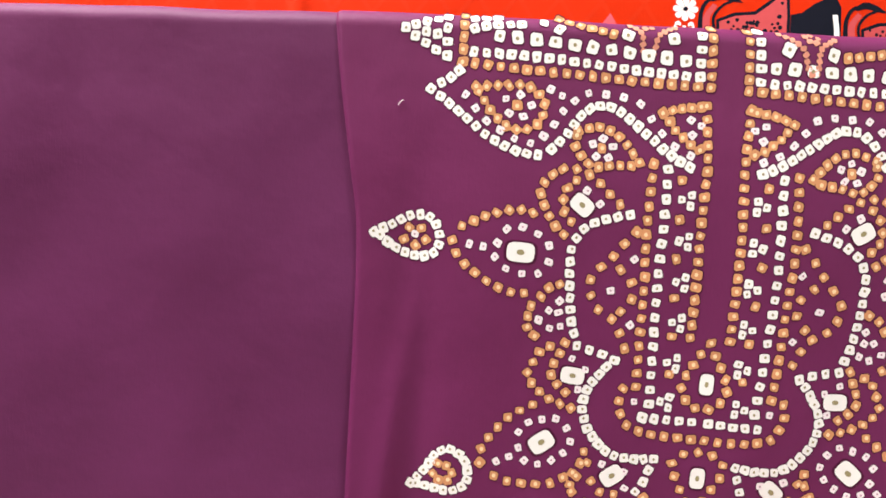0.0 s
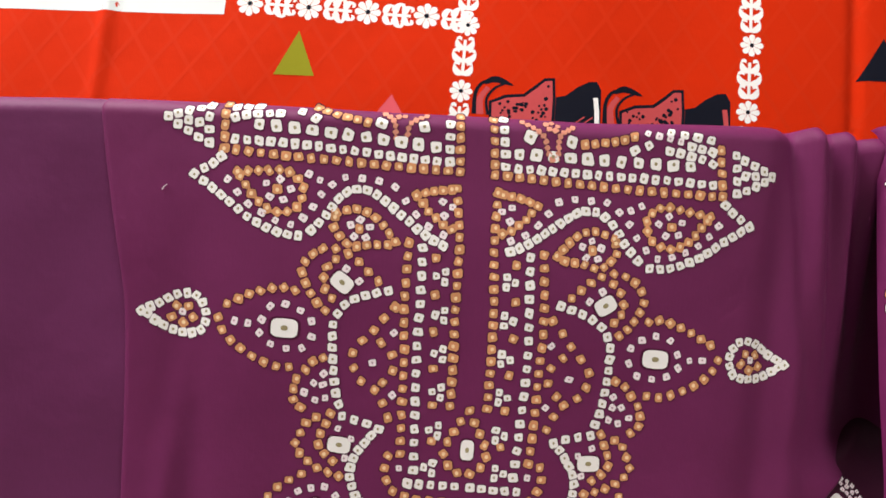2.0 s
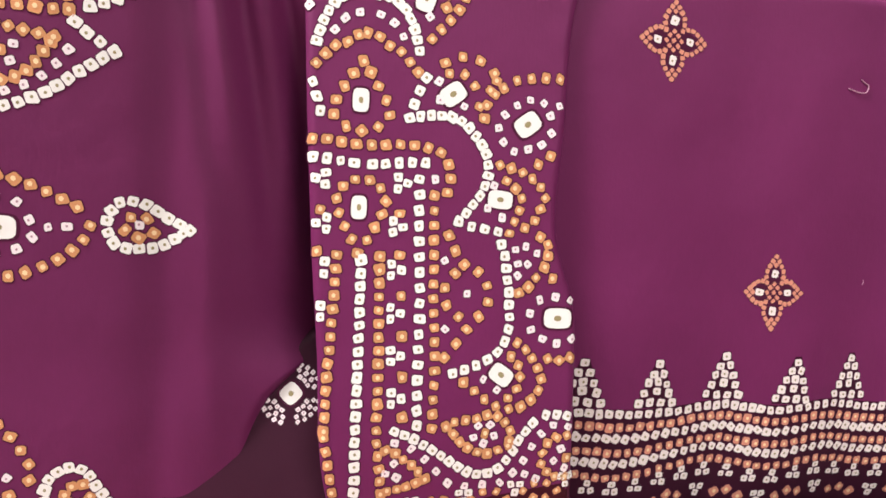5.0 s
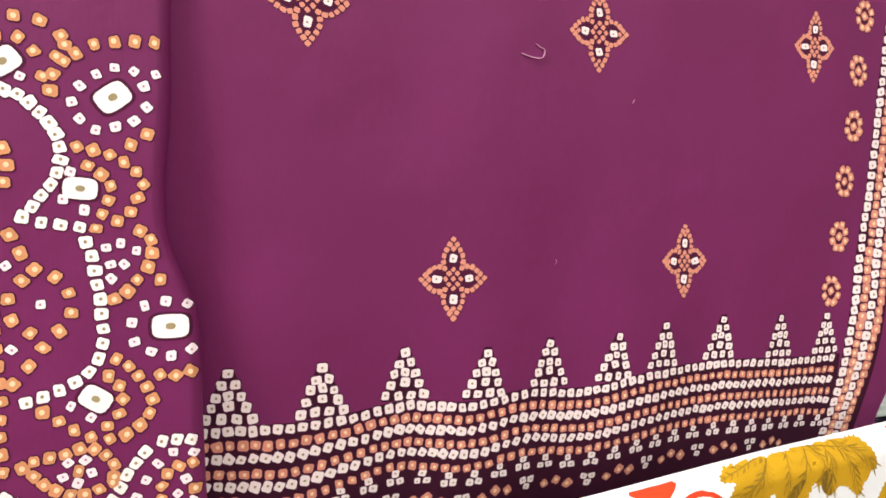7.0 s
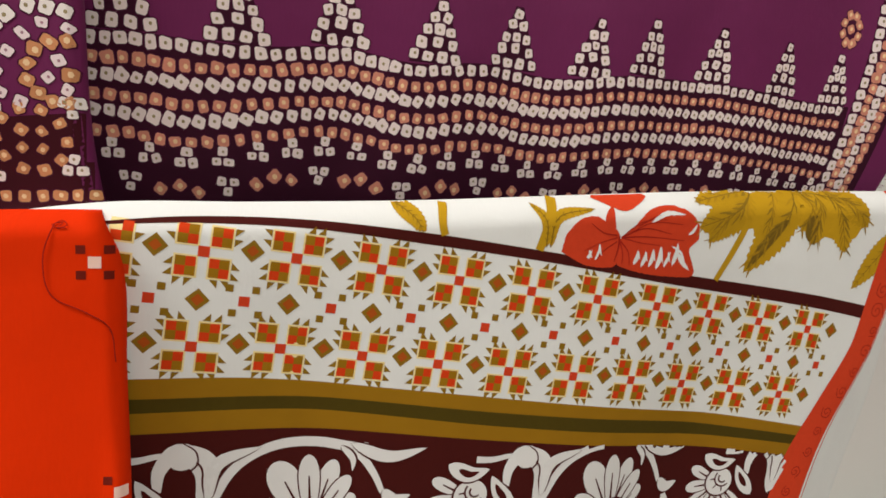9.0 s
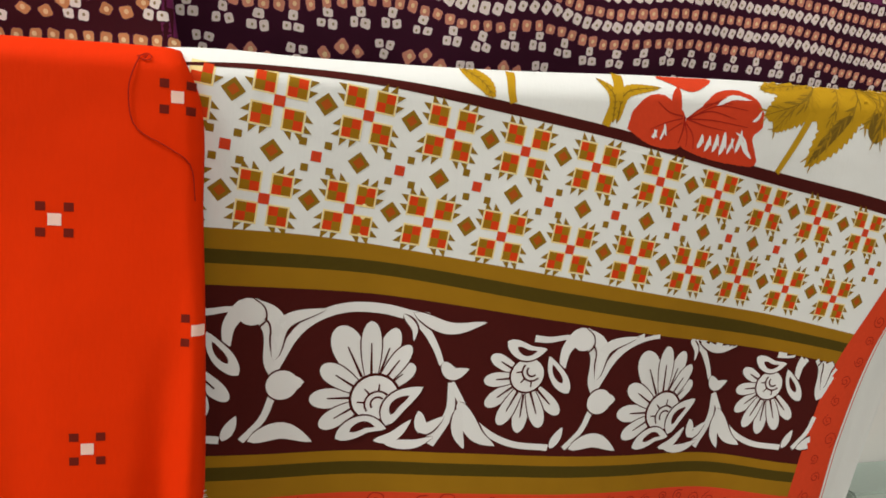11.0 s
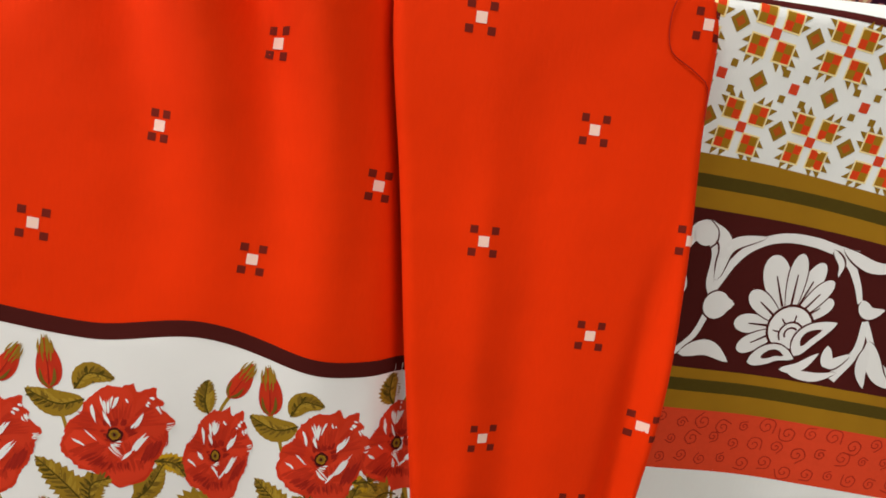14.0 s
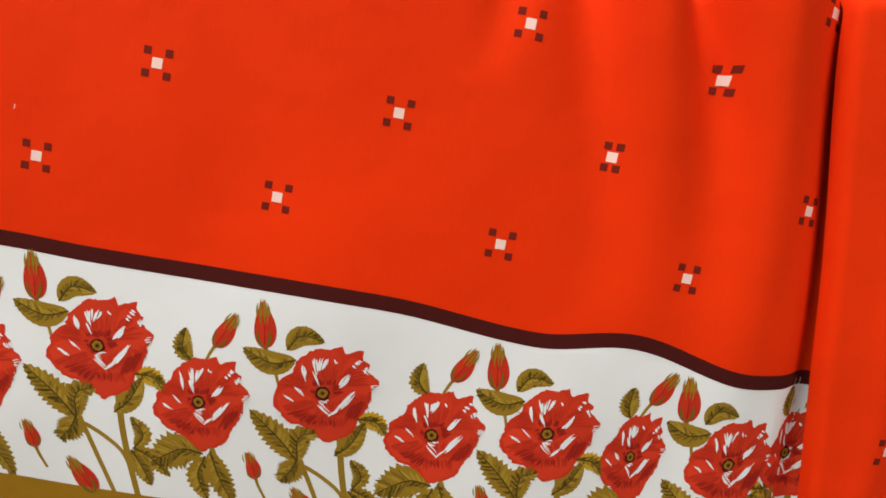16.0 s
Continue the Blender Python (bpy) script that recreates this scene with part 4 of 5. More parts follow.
def cross(i, j, seed):
    """A red centre square, four chequered blocks round it, each with toothed outer edges."""
    cx, cz, k, turn = cell(i, j)
    q = Print(white, seed, lambda x, z: on_white(x, z) and z < diag_low(x) - 0.5)
    c, s = math.cos(turn), math.sin(turn)

    def put(u, v):
        return cx + (u * c - v * s) * k, cz + (u * s + v * c)
    square(q, cx, cz, 4.3, I_RED, turn)
    for su in (1, -1):
        for sv in (1, -1):
            q.begin("chequered_block")
            q.poly([put(su * u, sv * v) for u, v in ((1.8, 1.8), (10.9, 1.8), (10.9, 10.9), (1.8, 10.9))], I_CREAM2, 0.3)
            for a in (0, 1):
                for b in (0, 1):
                    q.poly([put(su * (2.5 + 3.85 * a + u), sv * (2.5 + 3.85 * b + v)) for u, v in ((0, 0), (3.85, 0), (3.85, 3.85), (0, 3.85))],
                           I_BRICK if (a + b) % 2 == 0 else I_OCHRE, 0.4)
            for t in (3.2, 7.4):
                q.poly([put(su * u, sv * v) for u, v in ((11.1, t), (11.1, t + 3.1), (14.4, t + 3.0))], I_OCHRE2, 0.4)
                q.poly([put(su * u, sv * v) for u, v in ((t, 11.1), (t + 3.1, 11.1), (t + 3.0, 14.4))], I_OCHRE2, 0.4)
    q.done("cross_motif", PALE, split=True)


field_line = interp([(385, 1092), (421, 1090.5), (457, 1088.7), (492, 1085.2), (528, 1081), (563, 1077), (634, 1070), (707, 1061), (800, 1049)])


def cell(i, j):
    """The place, width and lean of a motif in the slanting field."""
    x = 421.3 + 35.45 * i - (4.3 + 0.75 * i) * j
    z = field_line(421.3 + 35.45 * i) - 39.0 * j
    return x, z, 0.98 - 0.006 * i, -0.1


I_CREAM2 = ink("pale_yellow_dye", (0.84, 0.72, 0.34), 0.06)
I_BRICK = ink("brick_red_dye", (0.64, 0.050, 0.008), 0.15)
I_OCHRE2 = ink("olive_ochre_dye", (0.25, 0.145, 0.012), 0.2)
I_BROWN = ink("brown_ochre_dye", (0.42, 0.085, 0.010), 0.15)
for i in range(-1, 10):
    for j in (0, 1):
        cross(i, j, 220 + i * 2 + j)
        cx, cz, k, turn = cell(i + 0.5, j)
        q = Print(white, 250 + i, lambda x, z: on_white(x, z) and z < diag_low(x) - 0.5)
        square(q, cx + 0.5, cz + 1.5, 6.6, I_OCHRE2, math.pi / 4 + turn, 0.35)
        square(q, cx + 0.5, cz + 1.5, 3.4, I_BROWN, math.pi / 4 + turn, 0.5)
        q.done("diamond_motif", PALE)
    cx, cz, k, turn = cell(i, 0.5)
    q = Print(white, 280 + i, on_white)
    square(q, cx, cz, 6.6, I_OCHRE2, math.pi / 4 + turn, 0.35)
    square(q, cx, cz, 3.6, I_BROWN, math.pi / 4 + turn, 0.5)
    q.done("diamond_motif", PALE)
    cx, cz, k, turn = cell(i + 0.5, 0.5)
    q = Print(white, 310 + i, on_white)
    square(q, cx, cz, 4.2, I_RED, turn)
    for su in (1, -1):
        for sv in (1, -1):
            q.begin("olive_square")
            square(q, cx + su * 5.2 * k - sv * 0.5, cz + sv * 5.2 + su * -0.5, 3.0, I_OCHRE2, turn)
    q.done("small_square_motif", PALE, split=True)


def vine(ox, oz, seed):
    """One repeat of the white vine: stems, leaves, buds and two flowers with dark veins."""
    q = Print(white, seed, lambda x, z: on_white(x, z) and vine_low(x) + 0.5 < z < vine_top(x) - 0.5)

    def go(pts):
        return [(ox + u, oz + v) for u, v in pts]

    def stem(pts, w0, w1):
        q.ribbon(go(pts), w0, w1, I_PAPER, 0.6, 18)

    def leaf(pts, w, hollow=False):
        up = 0.75 if hollow else 0.0
        q.leaf(go(pts), w + 1.8, I_MAROON, 0.95 + up)
        q.leaf(go(pts), w, I_PAPER, 1.1 + up)
        if hollow:
            a, b, c = (Vector(p) for p in go(pts))
            q.leaf([tuple(b.lerp(a, 0.5)), tuple(b), tuple(b.lerp(c, 0.5))], w * 0.4, I_MAROON, 1.25 + up)

    def blob(pts, r, ringed=True):
        a, b = (Vector(p) for p in go(pts))
        way = math.atan2(b.y - a.y, b.x - a.x)
        long = max(r, (b - a).length)
        for k, m, lift in ((1.12, I_MAROON, 1.15), (1.0, I_PAPER, 1.3))[0 if ringed else 1:]:
            q.poly([tuple(a + Vector((math.cos(way + t), math.sin(way + t))) * k * (r if abs(t) > 0.5 else r + (long - r) * (1 - abs(t) / 0.5)))
                    for t in (-math.pi + 2 * math.pi * i / 24 for i in range(24))], m, lift, 4)

    side = [0.5]

    def petal(pts, w):
        a, b = (Vector(p) for p in go(pts))
        w *= 1.22
        q.petal(tuple(a), tuple(b), w + 1.3, I_MAROON, side[0])
        q.petal(tuple(a), tuple(b), w, I_PAPER, side[0] + 0.1)
        q.ribbon([tuple(a.lerp(b, 0.3)), tuple(a.lerp(b, 0.52)), tuple(a.lerp(b, 0.72))], 1.3, 0.6, I_MAROON, 1.05, 7)
        side[0] = 0.85 - side[0] + 0.4

    # vine stems
    stem([(-59.1, 34.8), (-58.3, 44), (-52.7, 51.4), (-47.2, 50.7)], 3.2, 9)
    stem([(-48.7, 50.6), (-42.4, 41.3), (-41.8, 28), (-39.5, 22.5)], 5, 4.5)
    leaf([(-51.9, 55.2), (-39, 46.1), (-40.2, 28.1)], 6.5)
    blob([(-49.5, 49.8), (-44, 51)], 6.0, False)
    q.ribbon(go([(-49.5, 56), (-44.6, 52), (-43.6, 46.5), (-46.5, 43)]), 0.5, 0.9, I_MAROON, 1.5, 16)
    leaf([(-39.4, 28.1), (-36.2, 44.9), (-18.2, 51.6)], 6)
    stem([(-39.6, 23.9), (-31.5, 39.7), (-21.8, 48.1), (-8.7, 52.3), (6.8, 52), (18.8, 49.4), (27.7, 48.5)], 4, 5)
    leaf([(20, 50.9), (37.6, 43.9), (55.4, 47.4)], 6)
    stem([(17.3, 49.9), (25.7, 43.8), (31.8, 34.8), (35.8, 26.1)], 4.5, 2.5)
    leaf([(15.8, 49.8), (21.3, 43.5), (21.6, 37.1)], 3)
    leaf([(36.1, 27.6), (41.2, 21.8), (49, 24.3)], 6.5)
    blob([(-35.8, 16.7), (-26.4, 18)], 6.8)
    stem([(-39.9, 11.1), (-43.6, 0.9), (-51.9, -8.7)], 3.2, 3)
    leaf([(-49.2, -8.9), (-35.2, -4.7), (-21.3, -11.3)], 8)
    stem([(41.1, 17.3), (54.3, -2.4), (72.8, -14.2), (95.2, -17.8)], 3, 3.5)
    leaf([(96.3, -18.1), (99.1, -12.8), (101.8, -6.8)], 5)
    stem([(41.1, 17.3), (41.6, 1.9), (33.1, -13.9)], 3, 6)
    leaf([(27, 3), (30.1, -6.2), (39.7, 0.3)], 6)
    leaf([(45.3, 8.2), (55.5, -8.7), (66.5, -15.6)], 8)
    leaf([(45.9, 5.1), (46.7, -7.4), (50.8, -16.8)], 6)
    # large flower
    petal([(4.3, 9.2), (-12.8, 43.4)], 11.5)
    petal([(4.3, 9.2), (1.8, 46.0)], 7.6)
    petal([(4.3, 9.2), (13.5, 43.0)], 7.6)
    petal([(4.3, 9.2), (20.5, 35.0)], 6.5)
    petal([(4.3, 9.2), (23.3, 25.5)], 7)
    petal([(4.3, 9.2), (-19.3, 24.9)], 8)
    petal([(4.3, 9.2), (-23.8, 9.4)], 8)
    petal([(4.3, 9.2), (-18.6, -4.3)], 7.5)
    blob([(6.0, 9.2), (8.4, 9.3)], 10.8)
    leaf([(12.0, -4.6), (16.0, 6.2), (28.0, 15.0)], 10.5, True)
    leaf([(-11, -10.5), (1.8, -4.2), (12.5, -6.2)], 10, True)
    leaf([(7, -12.4), (16, -10.2), (24, -1.5)], 5)
    leaf([(11.8, -13.7), (25.4, -14.1), (35.5, -10.1)], 5)
    # small flower
    petal([(78.3, 20.3), (59.4, 31.1)], 5.5)
    petal([(78.3, 20.3), (57, 18.5)], 6)
    petal([(78.3, 20.3), (59, 5.6)], 6.5)
    petal([(78.3, 20.3), (66.8, -4.4)], 6.5)
    petal([(78.3, 20.3), (77.5, -8.9)], 6.5)
    petal([(78.3, 20.3), (89.2, -6.4)], 6.5)
    petal([(78.3, 20.3), (98.4, 0.3)], 6)
    blob([(78.8, 21.3), (80, 21.3)], 8.5)
    leaf([(66.4, 38.5), (77.2, 32.7), (87.4, 34.7)], 8.5, True)
    leaf([(102.1, 11.7), (93.6, 22.5), (88.9, 31.1)], 8.5, True)
    stem([(80.4, 39.9), (88.6, 39.4), (98.1, 40.8), (105.2, 39.4)], 3.5, 2)
    # the hearts: nested arches that open towards the hollow leaves, and a few short rays
    for cx, cz, r, turn in ((7.5, 6.2, 9.0, 2.3), (81.0, 23.5, 7.6, -2.3)):
        for k in (0.36, 0.68):
            q.ribbon([(ox + cx + r * k * math.cos(turn + t), oz + cz + r * k * math.sin(turn + t)) for t in (-1.5, -1.0, -0.5, 0, 0.5, 1.0, 1.5)], 1.0, 0.9, I_MAROON, 1.5, 20)
        for k in (-1, 0, 1):
            a = turn + k * 0.75
            q.ribbon([(ox + cx + r * d * math.cos(a), oz + cz + r * d * math.sin(a)) for d in (0.7, 0.9, 1.08)], 0.9, 0.7, I_MAROON, 1.5, 5)
    q.done("white_vine_print", PALE)


for i in range(-1, 3):
    vine(464 + 156 * i, 954 - 10.0 * i, 330 + i)

# red flower and ochre leaves above the diagonal band
on_top = Print(white, 351, lambda x, z: on_white(x, z) and z > diag_top(x) + 0.3)


def serrated(q, pts, w, m, vein, lift=0.4, n=29):
    q.leaf(pts, w, m, lift, n, teeth=0.14)
    q.ribbon(pts, 0.7, 0.3, vein, lift + 0.15, 12)
    for p, a in spline(pts, 9)[1:8]:
        for s in (1, -1):
            d = Vector((math.cos(a + s * 0.75), math.sin(a + s * 0.75))) * w * 0.27
            q.ribbon([tuple(p), tuple(p + d)], 0.5, 0.2, vein, lift + 0.15, 3)


def flower_part(name, build):
    q = Print(white, 360, lambda x, z: on_white(x, z) and z > diag_top(x) + 0.3)
    build(q)
    q.done(name, PALE)


def rounded(row, uneven, n=72):
    """An outline drawn anew at even turns about its middle, so that it never folds over itself."""
    mid = sum(row, Vector((0, 0))) / len(row)
    turns = sorted((math.atan2(p.y - mid.y, p.x - mid.x), (p - mid).length) for p in row)
    at = [2 * math.pi * i / n - math.pi for i in range(n)]
    far = np.interp(at, [t[0] for t in turns], [t[1] for t in turns], period=2 * math.pi)
    return [(mid.x + f * k * math.cos(a), mid.y + f * k * math.sin(a)) for a, f, k in ((a, float(f), uneven()) for a, f in zip(at, far))], tuple(mid)


def torn(q, pts, m, lift, rag=0.5):
    """A filled outline with a finely cut edge."""
    row = [p for p, a in spline([*pts, pts[0]], 60)][:-1]
    made, mid = rounded(row, lambda: 1 + q.rng.uniform(-rag, rag) * 0.05)
    q.poly(made, m, lift, 8, mid)


def red_flower(q):
    torn(q, [(590, 1123.4), (596, 1121), (603, 1118), (609, 1117), (616, 1120), (624, 1126), (612, 1125.2), (600, 1124.2)], I_RED, 0.4, 0.2)
    torn(q, [(576, 1096), (578, 1105), (585, 1112), (593, 1113.5), (599, 1110), (606, 1106), (606, 1098), (605, 1090), (590, 1090)], I_RED, 0.4, 0.3)
    torn(q, [(607, 1104), (614, 1110), (622, 1118), (632, 1121), (642, 1120), (651, 1114), (653, 1105), (648, 1100), (651, 1093), (653, 1086), (630, 1086), (608, 1090), (605, 1097)], I_RED, 0.55, 0.3)
    q.leaf([(603, 1106), (600, 1112), (602, 1119)], 5.5, I_RED, 0.6, 13)
    for pts, w in (([(607, 1104), (620, 1109), (636, 1107)], 0.8), ([(607, 1104), (618, 1112), (632, 1114)], 0.6), ([(607, 1104), (622, 1105), (644, 1104)], 0.7),
                   ([(606, 1103), (612, 1097), (614, 1088)], 0.8), ([(606, 1103), (609, 1096), (609, 1089)], 0.7), ([(606, 1105), (606, 1098), (604, 1090)], 1.0),
                   ([(605, 1105), (597, 1106), (590, 1110)], 0.7), ([(605, 1104), (596, 1101), (588, 1097)], 0.6), ([(605, 1102), (598, 1097), (594, 1091)], 0.6),
                   ([(607, 1104), (618, 1102), (630, 1101)], 0.6), ([(609, 1105), (624, 1112), (642, 1112)], 0.5), ([(616, 1110), (628, 1116), (640, 1117)], 0.5)):
        q.ribbon(pts, w, 0.3, I_DEEP, 0.8)
    q.leaf([(623, 1112), (632, 1117), (643, 1117)], 2.8, I_PAPER, 0.9, 13, teeth=0.2)
    q.leaf([(646, 1107), (649, 1109), (651, 1113)], 1.8, I_PAPER, 0.9, 9)
    # white lights in a zigzag
    for x, z in ((617, 1091), (621.5, 1090), (626, 1090), (630.5, 1089), (635, 1090), (640, 1091), (590, 1091), (595, 1092)):
        h = q.rng.uniform(6, 13)
        q.leaf([(x - 1.2, z), (x + 0.4, z + h / 2), (x + 0.6 + q.rng.uniform(-1, 1.5), z + h)], q.rng.uniform(1.2, 2.8), I_PAPER, 0.9, 9)
        q.leaf([(x + 0.4, z + h), (x + 1.6, z + h / 2), (x + 2.6, z + 3)], 1.3, I_PAPER, 0.95, 9)
    q.leaf([(641, 1098), (645, 1093), (650, 1089)], 2.6, I_PAPER, 0.9, 11)
    q.leaf([(637, 1101), (643, 1098), (647, 1092)], 1.3, I_PAPER, 0.9, 11)


flower_part("red_flower_print", red_flower)


def leaf_mass(q):
    torn(q, [(652, 1124), (655, 1108), (668, 1110), (681, 1120), (694, 1104), (706, 1108), (718, 1116), (734, 1110), (756, 1107), (769, 1118), (760, 1131), (724, 1133), (690, 1131)], I_YELLOW, 0.38, 0.6)
    for pts, w in (([(690, 1131), (676, 1120), (653, 1111)], 23), ([(686, 1128), (672, 1117), (660, 1104)], 18), ([(692, 1133), (672, 1129), (651, 1124)], 12),
                   ([(722, 1136), (708, 1116), (687, 1089)], 23), ([(708, 1136), (700, 1122), (697, 1100)], 15), ([(735, 1136), (734, 1122), (733, 1106)], 24),
                   ([(722, 1138), (728, 1126), (722, 1112)], 18), ([(742, 1138), (750, 1122), (757, 1102)], 23), ([(738, 1138), (756, 1130), (771, 1117)], 22),
                   ([(690, 1133), (725, 1134), (765, 1130)], 13)):
        q.leaf(pts, w, I_YELLOW, 0.45, 31, teeth=0.16, blunt=0.95)
        side = spline(pts, 9)
        for k, (p, a) in enumerate(side[1:8]):
            for d in (1, -1):
                v = Vector((math.cos(a + d * 0.45), math.sin(a + d * 0.45))) * w * 0.28
                o = Vector((q.rng.uniform(-1, 1), q.rng.uniform(-1, 1)))
                q.leaf([tuple(p + o), tuple(p + v * 0.7 + o), tuple(p + v * 1.5)], q.rng.uniform(0.6, 1.5), q.rng.choice((I_AMBER, I_AMBER, I_LEAF)), 0.7, 7)
        q.ribbon(pts, 0.8, 0.3, I_LEAF, 0.75, 16)
    q.leaf([(731, 1122), (729, 1112), (733, 1105)], 9, I_LEAFDARK, 0.65, 15)
    q.leaf([(712, 1118), (700, 1106), (688, 1090)], 7, I_LEAFDARK, 0.65, 15)


flower_part("ochre_leaf_print", leaf_mass)
for pts, w in ((((799, 1116), (786, 1102), (768, 1081)), 17), (((496, 1116), (506, 1108), (510, 1100)), 9), (((570, 1098), (573, 1112), (592, 1117)), 6),
               (((568, 1098), (567, 1110), (560, 1118)), 6)):
    flower_part("ochre_leaf_print", lambda q: serrated(q, pts, w, I_YELLOW, I_OCHRE2))
for pts, w in ((((686, 1126), (683, 1112), (669, 1084)), 4.4), (((519, 1116), (518, 1106), (521, 1097)), 4), (((572, 1124), (568, 1108), (564, 1094)), 5)):
    flower_part("ochre_stem_print", lambda q: q.ribbon(pts, w, w * 0.8, I_YELLOW, 0.5))

# ---- orange cloths: small square motifs ----
def spot(cloth, parent, cx, cz, seed, wide=1.0, turn=0.0):
    q = Print(cloth, seed)
    c, s = math.cos(turn), math.sin(turn)
    square(q, cx, cz, 4.3, I_PEACH, turn)
    for su in (1, -1):
        for sv in (1, -1):
            u, v = su * 4.4 * wide, sv * 4.6
            q.begin("dark_square")
            square(q, cx + u * c - v * s, cz + u * s + v * c, 3.1, I_SPOT, turn)
    q.done("square_motif", parent, split=True)


for i, (cx, cz) in enumerate(((295.5, 1073.5), (347.5, 1039), (309, 989), (360, 955), (322, 904), (367, 875), (386, 1086), (396, 1000), (391, 917))):
    spot(panel, CLOTHS["orange_kurta_panel"], cx, cz, 400 + i, 1, 0.02)
for i, (cx, cz, w) in enumerate(((-13, 1029, 1), (-61, 985, 1), (40, 981, 1), (87, 1022.5, 1), (137, 973.5, 1), (136, 1065, 1), (179, 1016.5, 0.55), (219, 969.5, 0.8), (220, 1054, 0.65), (265, 1005, 0.75),
                                 (35, 1074, 1), (-113, 1036, 1), (-161, 992, 1), (-64, 1080, 1), (-213, 1042, 1), (-261, 998, 1), (258, 1085, 0.8))):
    spot(poppy, CLOTHS["poppy_border_cloth"], cx, cz, 420 + i, w, -0.06)

# ---- the poppy border ----
BED = CLOTHS["poppy_border_cloth"]
maroon_mid = interp([(-480, 956), (-200, 953), (-75, 948.5), (-39, 946), (21, 944), (95, 941), (159, 933.5), (203, 938.5), (249, 928), (288, 930), (320, 932)])
q = Print(poppy, 451)
q.band(lambda x: maroon_mid(x) - 125, maroon_mid, -478, 318, I_PAPER, 0.25, step=2.5, rows=50)
q.done("white_border_ground", BED)
q = Print(poppy, 452)
q.band(lambda x: maroon_mid(x) - 3.4, lambda x: maroon_mid(x) + 3.4, -478, 318, I_MAROON, 0.5)
q.done("maroon_line", BED)
q = Print(poppy, 453)
q.band(lambda x: maroon_mid(x) - 165, lambda x: maroon_mid(x) - 112, -478, 318, I_OCHRE, 0.9, rows=12)
q.done("ochre_hem_band", BED)


def red_poppy(cx, cz, k, seed, wide=1.0, turn=0.0):
    """A frilled poppy: a ragged outline, shaded petals in brush strokes, torn white lights, an ochre eye."""
    q = Print(poppy, seed)
    r = q.rng
    c, s = math.cos(turn), math.sin(turn)

    def place(u, v):
        return cx + k * wide * (u * c - v * s), cz + k * (u * s + v * c)

    def stroke(a, b, w, m, lift, bend=0.5):
        mid = ((a[0] + b[0]) / 2 + r.uniform(-bend, bend), (a[1] + b[1]) / 2 + r.uniform(-bend, bend))
        q.leaf([place(*a), place(*mid), place(*b)], w * r.uniform(0.8, 1.25) * k, m, lift, 9, blunt=r.choice((0.5, 0.65, 0.8, 1.3)))

    def petal(pts, m, lift, rag):
        row = [p for p, a in spline([*pts, pts[0]], 110)][:-1]
        pts, mid = rounded(row, lambda: 1 + r.uniform(-rag, rag), 110)
        q.poly([place(*p) for p in pts], m, lift, 6, place(*mid))

    def brush(a, b, c, d, n, w, m, lift):
        """Strokes that run from the line a-b to the line c-d."""
        for i in range(n):
            t, e = (i + r.uniform(0.1, 0.9)) / n, r.uniform(-0.15, 0.15)
            p = Vector(a).lerp(Vector(b), t)
            f = Vector(c).lerp(Vector(d), t)
            stroke(tuple(p.lerp(f, e)), tuple(p.lerp(f, 1 + r.uniform(-0.2, 0.3))), w * (0.68 if m is I_PAPER else 0.8), m, lift)

    petal([(-21, 0.5), (-20, 5), (-16.5, 8), (-13, 10.5), (-11.5, 14.5), (-7.6, 18), (-1, 21.5), (3.6, 20.6), (10.7, 22.5), (9.8, 19), (14.8, 18.7), (16, 21),
           (21, 18.5), (18.2, 16.5), (21.6, 13), (20.4, 10.6), (23.8, 6.7), (25.5, 5), (24.4, 2.2), (22.7, 0.5), (21.6, -1.7), (21, -5), (18.2, -10.7), (14.8, -15.1),
           (13.7, -18.5), (10.3, -21.9), (4.7, -23.6), (0.2, -25.5), (-3.1, -23), (-6, -19.6), (-12.1, -16), (-16, -14.6), (-19.4, -10.7), (-22.5, -6.7), (-22.8, -2.8)], I_POPPY, 0.6, 0.022)
    petal([(-4, 2), (-11, 13), (-7, 17.5), (-1, 20.8), (6, 20.4), (9, 17), (8, 8), (4, 3)], I_POPPY3, 0.8, 0.02)
    petal([(8, 2), (9, 10), (13, 17), (17, 15), (20, 10), (24, 5), (21, 0), (18, -5), (12, -3)], I_POPPY3, 0.8, 0.05)
    petal([(-21.5, -2.5), (-16, 2.5), (-8, 0), (-3, -6), (-6, -13), (-13, -14.5), (-19, -9.5)], I_POPPY3, 0.8, 0.02)
    petal([(-5.5, -15), (-1, -12.5), (6, -11.5), (13.5, -13), (12.5, -18), (9, -21), (1, -24.6), (-3, -21.5)], I_POPPY3, 0.9, 0.02)
    # soft shade where the petals dip and overlap
    brush((-20, -7), (-6, -17), (-13, -4), (0, -12), 15, 1.7, I_POPPY2, 1.0)
    brush((-17, -10), (-5, -17), (-10, -8), (-2, -13), 9, 1.3, I_POPPY4, 1.05)
    brush((-5, -12), (10, -12), (-4, -17), (11, -17), 14, 1.6, I_POPPY2, 1.0)
    brush((-3, -12.5), (5, -13), (-2, -16), (5, -17), 6, 1.0, I_POPPY4, 1.05)
    brush((13, -6), (20, -3), (9, -13), (15, -12), 11, 1.5, I_POPPY4, 1.05)
    brush((12, -3), (22, 1), (18, -9), (22, -4), 9, 1.2, I_POPPY2, 1.0)
    brush((-8, 2), (-6, 8), (-18, 3), (-13, 11), 10, 1.3, I_POPPY2, 1.0)
